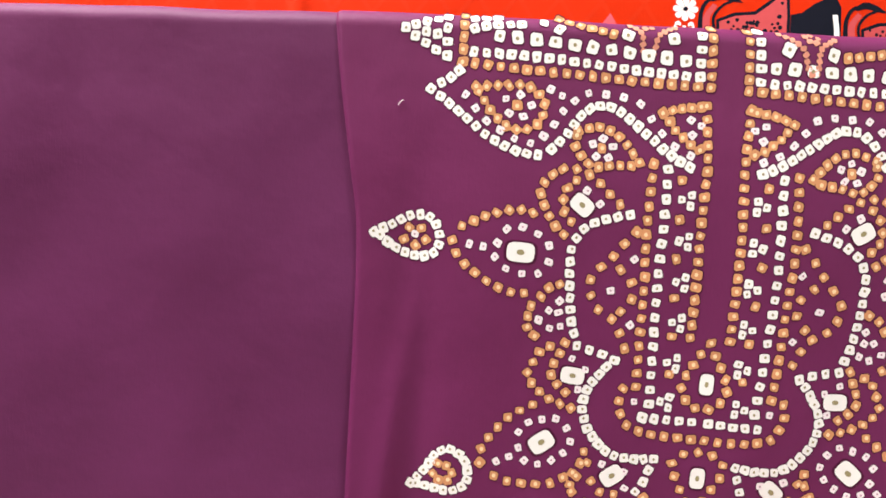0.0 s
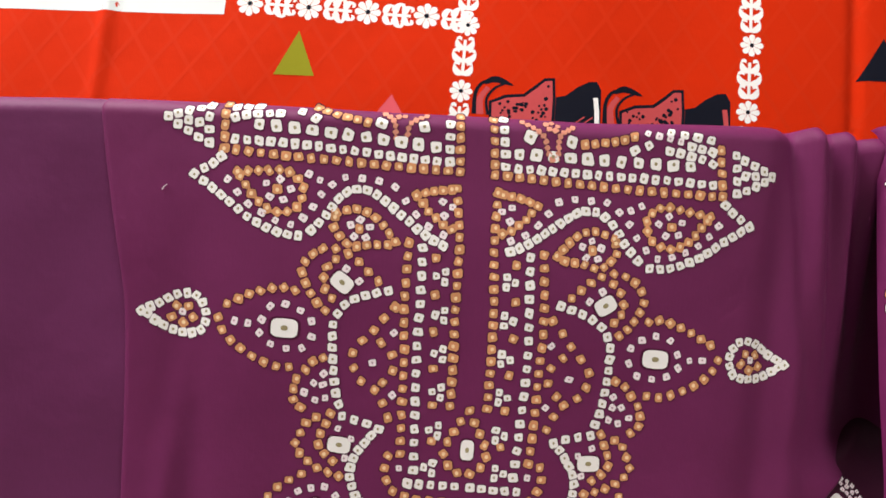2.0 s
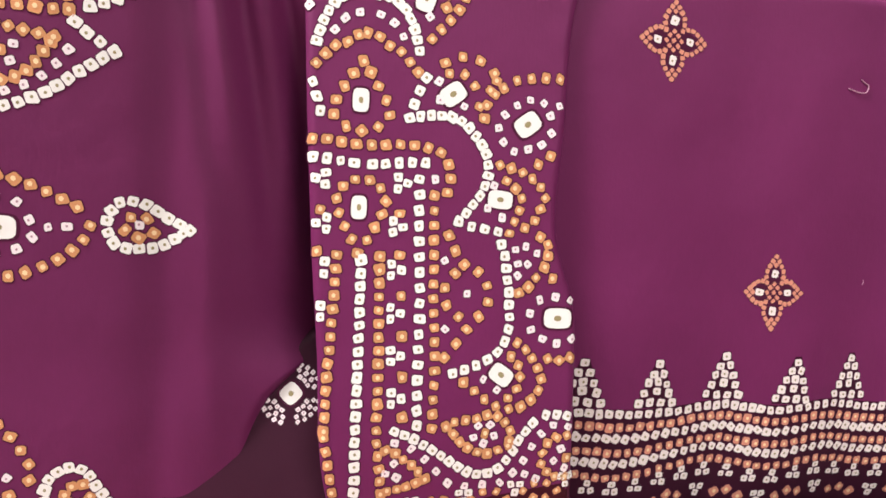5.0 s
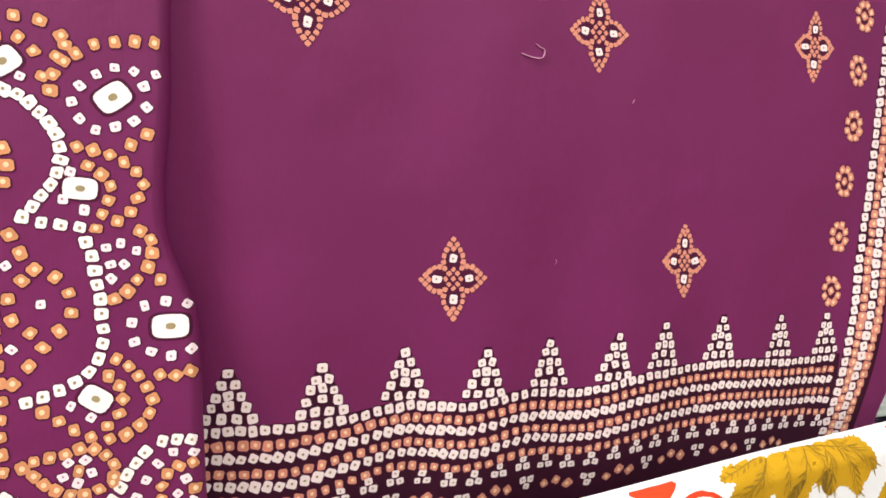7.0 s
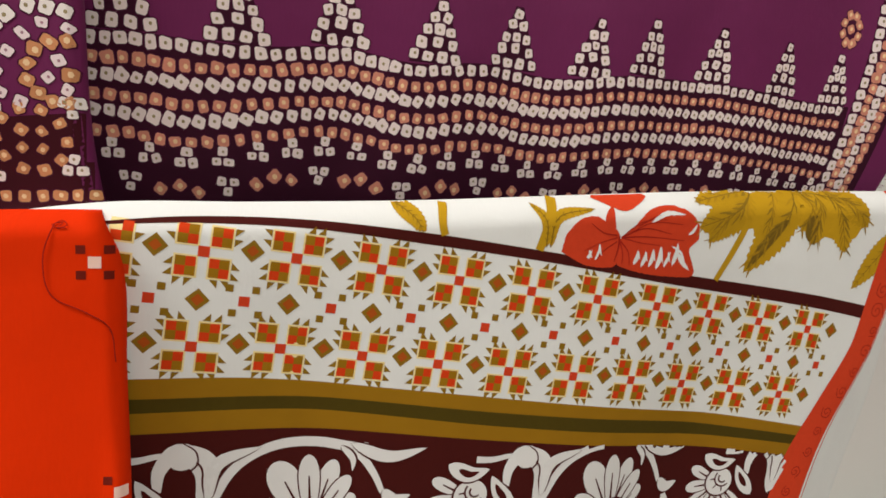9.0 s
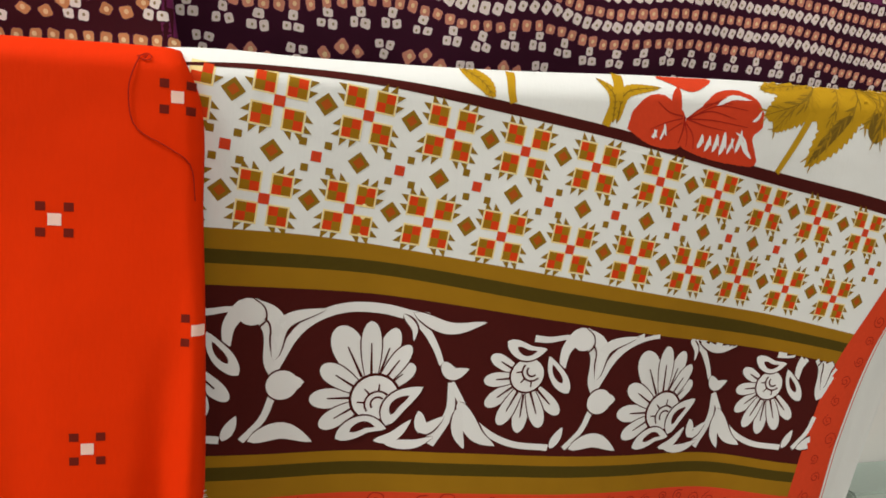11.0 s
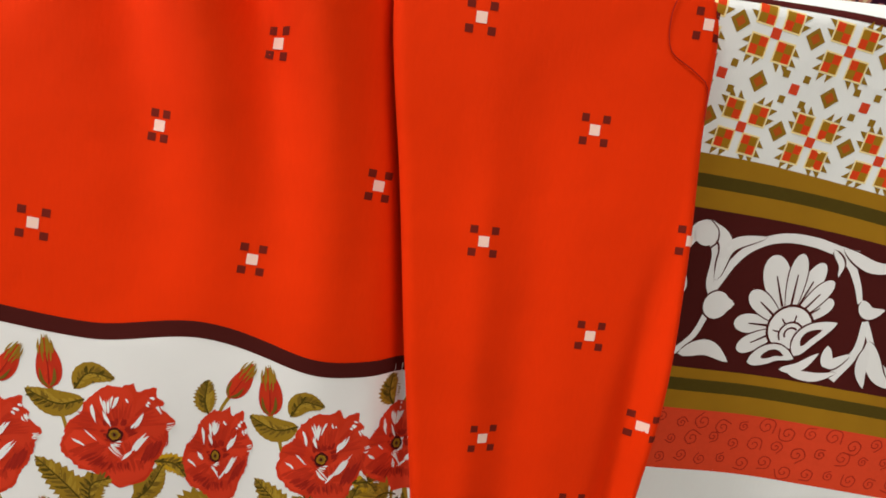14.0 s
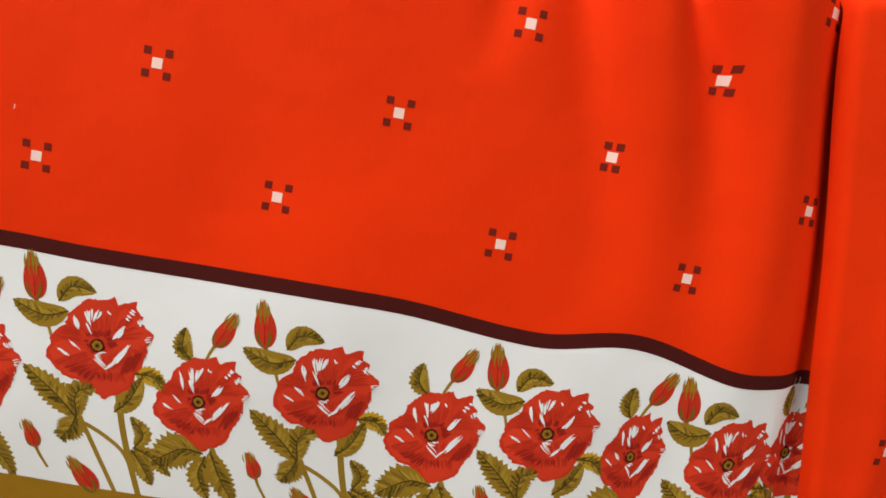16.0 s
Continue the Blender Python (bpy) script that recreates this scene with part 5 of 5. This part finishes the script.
    brush((-4, 5), (6, 6), (-8, 12), (9, 14), 14, 1.1, I_POPPY2, 1.0)
    brush((8, 3), (9, 9), (21, 3), (15, 14), 12, 1.2, I_POPPY2, 1.0)
    brush((-6, -3), (-3, -6), (-16, -5), (-12, -12), 8, 1.0, I_POPPY2, 1.0)
    brush((-4, 3.5), (5, 4), (-5, 6.5), (6.5, 7), 9, 1.7, I_POPPY4, 1.1)
    brush((4, 3.5), (5, -2), (7.5, 4), (9, -1), 6, 1.5, I_POPPY4, 1.1)
    brush((-6, 2), (-3, -3), (-4, 2), (-1, -3.5), 5, 1.6, I_POPPY4, 1.1)
    # the cupped front petal
    petal([(-3.2, -5.2), (0, -3.8), (4, -2.8), (9, -0.2), (14, -0.8), (12.5, -5), (7, -9.5), (2.5, -12.2), (-0.8, -9.5)], I_POPPY3, 1.2, 0.02)
    brush((0, -5), (9, -2.5), (2, -10.5), (8, -8), 7, 1.0, I_POPPY2, 1.3)
    # torn white lights
    brush((-4.8, 16.2), (4, 16.6), (-3, 9.5), (0.5, 11.5), 7, 1.3, I_PAPER, 1.5)
    brush((-9, 14.4), (-7.8, 13.2), (-7.8, 7.0), (-7.2, 7.0), 3, 1.3, I_PAPER, 1.5)
    brush((-4.2, 10.6), (-3.6, 10.2), (-2.0, 4.8), (-1.7, 4.8), 2, 1.1, I_PAPER, 1.5)
    brush((5.4, 16.8), (7, 14.8), (6.0, 14.6), (7.4, 14.2), 2, 1.0, I_PAPER, 1.5)
    brush((13.8, 13.0), (17, 16.6), (15, 11.6), (19, 15.4), 4, 1.5, I_PAPER, 1.5)
    brush((18, 11.2), (20.8, 12.6), (19.5, 8.6), (21.5, 9.6), 3, 1.2, I_PAPER, 1.5)
    brush((7, 3.2), (9, 2.8), (11, 8.0), (13.4, 8.4), 5, 1.4, I_PAPER, 1.5)
    brush((5.8, -7.4), (7.4, -8.6), (11.8, -1.0), (14.2, -1.4), 6, 1.4, I_PAPER, 1.5)
    brush((-3.2, -5.4), (-1.6, -4.4), (1.6, -10.8), (2.8, -9.2), 3, 1.0, I_PAPER, 1.5)
    brush((1.8, -11.8), (2.6, -11.0), (6.4, -8.4), (6.2, -7.4), 3, 1.1, I_PAPER, 1.5)
    brush((-2.6, -4.2), (0.5, -3.4), (0.6, -6.2), (3.2, -3.2), 4, 0.9, I_PAPER, 1.5)
    brush((-18.2, -0.6), (-17.4, -1.4), (-13.6, -3.6), (-13.8, -4.2), 3, 1.2, I_PAPER, 1.5)
    brush((-12.6, 3.2), (-12.2, 2.6), (-8.4, -1.0), (-8.6, -1.4), 2, 0.9, I_PAPER, 1.5)
    brush((-22.4, -9.2), (-22, -10), (-17.6, -13.4), (-17.8, -13.8), 2, 0.8, I_PAPER, 1.5)
    brush((21.6, 3.8), (21.6, 0.6), (24.8, 4.2), (24.2, 1.2), 4, 0.7, I_PAPER, 1.5)
    brush((-14.5, -15.6), (-11, -16.6), (-12, -15.4), (-9, -17.6), 2, 0.6, I_PAPER, 1.5)
    for rad, m, lift in ((3.4, I_MAROON, 1.65), (2.3, I_OCHRE, 1.8), (1.45, I_LEAFDARK, 1.9), (0.8, I_MAROON, 2.0)):
        q.poly([place(rad * r.uniform(0.86, 1.12) * math.cos(i * math.pi / 8), rad * r.uniform(0.86, 1.12) * math.sin(i * math.pi / 8)) for i in range(16)], m, lift, 2)
    q.done("poppy_print", BED, "red poppy with white streaks and dark eye")


def bud(cx, cz, k, lean, seed):
    q = Print(poppy, seed)
    way = Vector((math.sin(lean), math.cos(lean)))
    side = Vector((way.y, -way.x))
    a = Vector((cx, cz))
    q.leaf([tuple(a), tuple(a + way * 10 * k + side * 0.6), tuple(a + way * 24 * k)], 11 * k, I_POPPY2, 0.6, 15, blunt=0.7)
    for d in (-1.2, 0.4, 1.6):
        q.leaf([tuple(a + way * 12 * k + side * d), tuple(a + way * 19 * k + side * d * 1.2), tuple(a + way * 25.5 * k + side * d * 0.6)], 0.8 * k, I_LEAF, 1.0, 9)
    for d, w, m in ((-1.6, 4.6, I_POPPY), (1.5, 4.8, I_POPPY2), (0, 3.0, I_POPPY)):
        q.leaf([tuple(a + side * d * 0.3), tuple(a + way * 9 * k + side * d), tuple(a + way * (21 - abs(d)) * k + side * d * 0.5)], w * k, m, 0.8, 13, blunt=0.7)
    for d in (-2.6, -0.8, 1.0, 2.7):
        q.leaf([tuple(a + way * 16 * k + side * d), tuple(a + way * 20 * k + side * d), tuple(a + way * (26 - abs(d)) * k + side * d * 0.8)], 1.0 * k, I_LEAF, 1.05, 9)
    for d in (-2.4, 2.2):
        q.leaf([tuple(a + way * 0.5), tuple(a + way * 4 * k + side * d), tuple(a + way * 10 * k + side * d * 1.2)], 1.6 * k, I_LEAFDARK, 1.05, 9)
    q.ribbon([tuple(a + way * 2), tuple(a + way * 9 * k + side * 0.3), tuple(a + way * 17 * k)], 0.6, 0.3, I_DEEP, 1.0, 8)
    q.ribbon([tuple(a - way * 11 + side * 1.0), tuple(a - way * 4), tuple(a + way)], 1.2, 1.5, I_LEAF, 0.5, 8)
    q.done("poppy_bud_print", BED)


def bed_leaf(pts, w, seed, m=None, teeth=0.26):
    """A painted leaf: coarse teeth, one half in shade, brushed side veins."""
    q = Print(poppy, seed)
    r = q.rng
    q.leaf(pts, w, m or I_LEAF, 0.55, 23, teeth=teeth, blunt=0.85)
    row = spline(pts, 13)
    for i, (p, a) in enumerate(row[1:12]):
        half = w / 2 * math.sin(math.pi * (i + 1) / 12) ** 0.75
        for sd in (1, -1):
            for _ in range(2):
                d = Vector((math.cos(a + sd * 0.8), math.sin(a + sd * 0.8))) * half * r.uniform(0.6, 1.0)
                o = Vector((r.uniform(-0.6, 0.6), r.uniform(-0.6, 0.6)))
                q.leaf([tuple(p + o * 0.4), tuple(p + d * 0.5 + o), tuple(p + d + o * 0.5)], r.uniform(0.7, 1.5), r.choice((I_LEAFDARK, I_LEAFDARK, I_GREEN) if sd == 1 else (I_LEAFDARK, I_LEAFLIGHT, I_LEAFLIGHT)), 0.66, 7)
    q.ribbon(pts, 0.9, 0.4, I_GREEN, 0.75, 12)
    q.done("leaf_print", BED)


def bed_stem(pts, w, seed):
    q = Print(poppy, seed)
    q.ribbon(pts, w, w * 0.9, I_LEAF, 0.5, 16)
    q.done("stem_print", BED)


I_POPPY = ink("poppy_red_dye", (0.54, 0.034, 0.010), 0.16, grain=120)
I_POPPY3 = ink("poppy_bright_dye", (0.60, 0.042, 0.014), 0.16, grain=120)
I_POPPY4 = ink("poppy_shade_dye", (0.30, 0.016, 0.008), 0.2, grain=120)
I_LEAFLIGHT = ink("leaf_light_dye", (0.36, 0.235, 0.025), 0.2, grain=120)
I_POPPY2 = ink("poppy_scarlet_dye", (0.47, 0.028, 0.010), 0.16, grain=120)
for i, (cx, off, wide) in enumerate(((-340, 42, 1), (-236, 42, 1), (-135, 42, 1), (-32, 40.5, 1), (69, 46, 1), (172, 44.5, 0.95), (256, 41, 0.85))):
    z = maroon_mid(cx) - off
    s = 470 + 20 * i
    c, n = math.cos(0.13), math.sin(0.13)

    def go(*pts):
        return [(cx + 0.93 * wide * (u * c - v * n), z + 0.93 * (u * n + v * c)) for u, v in pts]

    bed_stem(go((6, -24), (6.5, -50), (10.5, -90)), 3.0, s)
    bed_stem(go((-12, -40), (-4, -46), (4.4, -55), (8, -66)), 2.0, s + 1)
    bed_stem(go((-14, -36), (-9, -54), (1, -90)), 2.2, s + 2)
    bed_stem(go((-27.5, 24), (-24, 14), (-21, -2)), 1.5, s + 3)
    bed_leaf(go((-15.6, -37), (-24, -24), (-36.8, -8.8)), 14, s + 4)
    bed_leaf(go((-15.6, -37), (-14, -24), (-3.3, -21)), 13, s + 5)
    bed_leaf(go((-15.6, -36), (-19, -42), (-25, -48)), 14, s + 6)
    bed_leaf(go((3, -34), (11, -28), (19, -16)), 10, s + 7, teeth=0.1)
    bed_leaf(go((15, -14), (24, -16), (28.5, -23)), 10, s + 8, I_YELLOW)
    bed_leaf(go((11, -53), (16, -46), (11, -36.5)), 9, s + 9)
    bed_leaf(go((10, -53), (18, -58), (27, -69)), 9, s + 10)
    bed_leaf(go((9, -54), (13, -62), (17, -74)), 11, s + 11)
    bed_leaf(go((-13, 17), (-25, 15.5), (-38, 23)), 11.5, s + 12, teeth=0.06)
    bed_leaf(go((-17, 22), (-10, 29), (1, 26)), 9.5, s + 13, teeth=0.06)
    bud(*go((-27.5, 22.5))[0], 0.9, -0.13, s + 14)
    red_poppy(cx - 1, z, 0.99, s + 15, wide, 0.13)
for i, (cx, off, wide) in enumerate(((-293, 61, 1), (-190, 61, 1), (-90, 61, 1), (13, 59.5, 0.93), (119, 56, 0.98), (211, 54, 0.62), (287, 38.5, 0.7))):
    z = maroon_mid(cx) - off
    s = 620 + 20 * i
    bed_stem([(cx + 6, z - 20), (cx + 16 * wide, z - 45), (cx + 22 * wide, z - 70)], 2.4, s)
    bed_leaf([(cx + 3, z - 26), (cx - 8 * wide, z - 25), (cx - 23 * wide, z - 34)], 21, s + 1)
    bed_leaf([(cx + 4, z - 27), (cx + 1, z - 38), (cx + 6 * wide, z - 50)], 12, s + 8)
    bed_leaf([(cx + 6, z - 24), (cx + 12 * wide, z - 38), (cx + 20 * wide, z - 52)], 13, s + 2)
    bed_leaf([(cx - 4, z + 19), (cx - 9 * wide, z + 25), (cx - 8 * wide, z + 34)], 10, s + 3)
    bud(cx + 6 * wide, z + 27, 0.76, 0.5, s + 4)
    bud(cx + 30 * wide, z - 36, 0.6, -0.35, s + 5)
    bud(cx - 50 * wide, z - 54, 0.9, -0.6, s + 6)
    red_poppy(cx, z, 0.98, s + 7, wide, 0.1)

# ---- the backdrop cloth ----
HANG = CLOTHS["backdrop_cloth"]
q = Print(back, 801)
for i in range(-24, 26):
    for s in (1, -1):
        x0 = i * 25.0 + 6
        q.ribbon([(x0, 1345), (x0 + s * 90, 1475), (x0 + s * 195, 1630)], 2.6, 2.6, I_PALEOR, 0.2, 70)
q.done("lattice_print", HANG)


def daisy(q, cx, cz, r, petals=8):
    for k in range(petals):
        a = 2 * math.pi * k / petals
        q.petal((cx + r * 0.18 * math.cos(a), cz + r * 0.18 * math.sin(a)), (cx + r * math.cos(a), cz + r * math.sin(a)), r * 0.52, I_WHITE, 0.4, 7)
    q.poly([(cx + r * 0.2 * math.cos(k), cz + r * 0.2 * math.sin(k)) for k in range(6)], I_BLACK, 0.6)


def scroll(q, cx, cz, w, h, turn=0):
    """Pairs of curled leaves on a short stalk."""
    def put(pts):
        return [(cx + (b if turn else a), cz + (a if turn else b)) for a, b in pts]
    q.ribbon(put([(0, -h * 0.44), (0, 0), (0, h * 0.44)]), 2.0, 2.0, I_WHITE, 0.4, 8)
    for s in (1, -1):
        for v, k in ((-0.3, 0.8), (0.02, 1.0), (0.32, 0.75)):
            q.leaf(put([(0, (v - 0.12) * h), (s * w * 0.34 * k, (v - 0.04) * h), (s * w * 0.5 * k, (v + 0.13) * h)]), 4.2, I_WHITE, 0.45, 11)
            q.leaf(put([(s * w * 0.5 * k, (v + 0.13) * h), (s * w * 0.3 * k, (v + 0.17) * h), (s * w * 0.2 * k, (v + 0.1) * h)]), 2.4, I_WHITE, 0.5, 9)


for i, x in enumerate((-20, 161, 350)):
    q = Print(back, 810 + i)
    for j in range(6):
        z = 1416 + (44 if i > 0 else 44) * j
        daisy(q, x + (0 if j % 2 else 1), z - 44 + (1.5 if x > 100 else 0), 7.4)
        scroll(q, x, z - 22, 15, 27)
    q.done("flower_strip_print", HANG)
q = Print(back, 816)
for j in range(4):
    daisy(q, -160 + 38 * j, 1462.5 + 0.5 * j, 8.5)
    scroll(q, -141 + 38 * j, 1463, 17, 20, 1)
q.done("flower_strip_print", HANG)
q = Print(back, 817)
q.band(lambda x: 1447 + (x + 290) * 0.06, lambda x: 1478, -480, -176, I_PAPER, 0.35, rows=6)
q.done("pale_border_print", HANG)
for cx, lo, hi, w, m in ((-127, 1417, 1447, 13, I_LIME), (-64, 1396, 1410, 9, I_PINKTRI), (245, 1444.5, 1473, 15, I_BLACK), (316, 1408, 1437, 14, I_LIME), (420, 1444, 1473, 15, I_BLACK)):
    q = Print(back, 830 + int(abs(cx)))
    q.poly([(cx - w, lo), (cx + w, lo + 1), (cx + 0.5, hi)], m, 0.5, 12)
    q.done("triangle_print", HANG)


def crest(ox):
    """An ornamental wave crest: dark outlines, a rose body with spots, a blue-black fin."""
    q = Print(back, 850 + int(ox))
    q.ribbon([(ox + 5, 1402), (ox + 4.5, 1412), (ox + 9, 1420)], 5, 3, I_ROSE, 0.3, 12)
    q.ribbon([(ox + 1.2, 1402), (ox + 1.2, 1415), (ox + 5, 1422.5), (ox + 12, 1424.6), (ox + 23.7, 1423)], 3.0, 1.2, I_BLACK, 0.4, 24)
    q.leaf([(ox + 6, 1422), (ox + 13, 1425.5), (ox + 25, 1422.4)], 4.2, I_BLACK, 0.45, 17)
    q.ribbon([(ox + 10, 1402), (ox + 8.5, 1412), (ox + 13, 1419.5), (ox + 19, 1423)], 2.0, 1.4, I_BLACK, 0.45, 16)
    q.poly([(ox + u, v) for u, v in ((11.5, 1390), (10, 1411), (20, 1416), (31.6, 1417.5), (38, 1423), (44, 1428.5), (50.6, 1429), (51.8, 1415), (52, 1390))], I_BLACK, 0.4, 9)
    q.poly([(ox + u, v) for u, v in ((13, 1390), (12, 1410), (21, 1414), (32.4, 1415.5), (39, 1421), (44.6, 1426.5), (49, 1427), (50, 1415), (50, 1390))], I_ROSE, 0.6, 9)
    for i in range(70):
        x, z = ox + 14.6 + q.rng.uniform(0, 33), 1398 + q.rng.uniform(0, 27)
        if z < 1412 + max(0.0, x - ox - 30) * 0.7:
            r = q.rng.uniform(0.7, 1.5)
            q.poly([(x + r * math.cos(k), z + r * math.sin(k)) for k in range(6)], I_BLACK, 0.65)
    q.poly([(ox + u, v) for u, v in ((52, 1390), (52, 1416.5), (58, 1418), (65, 1424), (72, 1428), (77, 1428.5), (80, 1423), (81, 1390))], I_BLACK, 0.4, 9)
    q.ribbon([(ox + 76.6, 1418), (ox + 77.9, 1408), (ox + 78.3, 1396)], 3, 3, I_WHITE if ox < 50 else I_ROSE, 0.7, 6)
    for d in (0, 5):
        q.ribbon([(ox + 64.2 + d, 1400), (ox + 70.4 + d, 1405)], 0.8, 0.8, I_ROSE, 0.7, 4)
    q.done("wave_crest_print", HANG)


crest(-12)
crest(70)


# ---- threads, fringe and lint ----
def thread(name, parent, cloth, pts, r, m, lift=0.6, n=24):
    cu = bpy.data.curves.new(name, "CURVE")
    cu.dimensions, cu.bevel_depth, cu.bevel_resolution = "3D", r / 1000, 1
    sp = cu.splines.new("POLY")
    row = spline(pts, n)
    sp.points.add(n - 1)
    for i, (p, a) in enumerate(row):
        sp.points[i].co = (*cloth.at(p.x, p.y, lift), 1)
    cu.materials.append(m)
    ob = new(name, cu)
    ob.parent = parent
    return ob


KP = CLOTHS["orange_kurta_panel"]
thread("loose_thread", KP, panel, [(373, 1099), (370, 1087), (372.5, 1074), (383, 1068), (391, 1062), (393, 1049)], 0.2, I_DEEP)
thread("thread_knot", KP, panel, [(372, 1099), (375.5, 1100), (374, 1097.6), (377, 1099), (375, 1100.6), (372.6, 1098.4), (377, 1098)], 0.14, I_DEEP)
thread("loose_thread", SHAWL, dupatta, [(534, 1361.5), (541, 1360), (546.5, 1360.5), (548, 1364.5), (545, 1366), (542.5, 1367.5)], 0.3, I_PINKTRI2)
thread("lint", CLOTHS["purple_kurta_piece"], kurta, [(-177, 1329), (-176, 1331), (-174.5, 1332)], 0.22, I_PINK)
thread("lint", SHAWL, dupatta, [(603, 1340), (604, 1341), (604.6, 1342.4)], 0.16, I_PINKTRI2, n=6)
thread("lint", SHAWL, dupatta, [(556, 1250), (557, 1251.5), (556.6, 1253)], 0.14, I_PINKTRI2, n=6)
thread("lint", BED, poppy, [(-70, 1003), (-69.5, 1004), (-69.6, 1005)], 0.16, I_PEACH, n=6)
rng = random.Random(9)
bm = bmesh.new()
for i in range(260):
    z = 1120 + i * 1.15
    x = dupatta.right(z) - 1.0
    a = dupatta.at(x, z)
    tip = a + Vector((rng.uniform(0.002, 0.006), rng.uniform(-0.002, 0.004), rng.uniform(-0.003, 0.002)))
    w = Vector((0, 0, 0.00022))
    s = Vector((0, 0.00022, 0))
    vs = [bm.verts.new(p) for p in (a + w, a - w, a + s, tip)]
    for f in ((0, 1, 3), (1, 2, 3), (2, 0, 3)):
        bm.faces.new([vs[k] for k in f])
part("fringe", bm, I_FRINGE, SHAWL, "short frayed mauve threads", kind="stuff")
bm = bmesh.new()
for i in range(70):
    z = 872 + i * 0.9
    a = panel.at(panel.right(z) - 0.5, z, -4)
    tip = a + Vector((rng.uniform(0.0006, 0.0024), rng.uniform(-0.001, 0.001), rng.uniform(-0.001, 0.001)))
    w, s = Vector((0, 0, 0.0004)), Vector((0, 0.0004, 0))
    vs = [bm.verts.new(p) for p in (a + w, a - w, a + s, tip)]
    for f in ((0, 1, 3), (1, 2, 3), (2, 0, 3)):
        bm.faces.new([vs[k] for k in f])
part("frayed_selvedge", bm, I_PAPER, KP, "pale frayed threads", kind="stuff")


# ---- two glass shelves on the wall beside the shawls ----
def glass_shelf(z):
    top = thing("glass_shelf", "greenish glass shelf with a black rail on the white wall", "shelf", group="wall shelves")
    for name, lo, hi, m, soft in (("pane", (0.834, 0.055, z - 0.008), (1.30, 0.099, z), SHELF, 0.0015),
                                  ("rail", (0.837, 0.059, z - 0.045), (1.29, 0.099, z - 0.009), I_BLACK, 0.002)):
        bm = bmesh.new()
        bmesh.ops.create_cube(bm, size=1)
        for v in bm.verts:
            v.co = Vector([lo[i] + (hi[i] - lo[i]) * (v.co[i] + 0.5) for i in range(3)])
        bmesh.ops.bevel(bm, geom=bm.edges[:], offset=soft, segments=2, affect="EDGES")
        part(name, bm, m, top, "black metal rail" if name == "rail" else "", smooth=False)


SHELF = ink("sea_green_glass", (0.46, 0.58, 0.53), 0.05, rough=0.15)
glass_shelf(1.136)
glass_shelf(0.868)
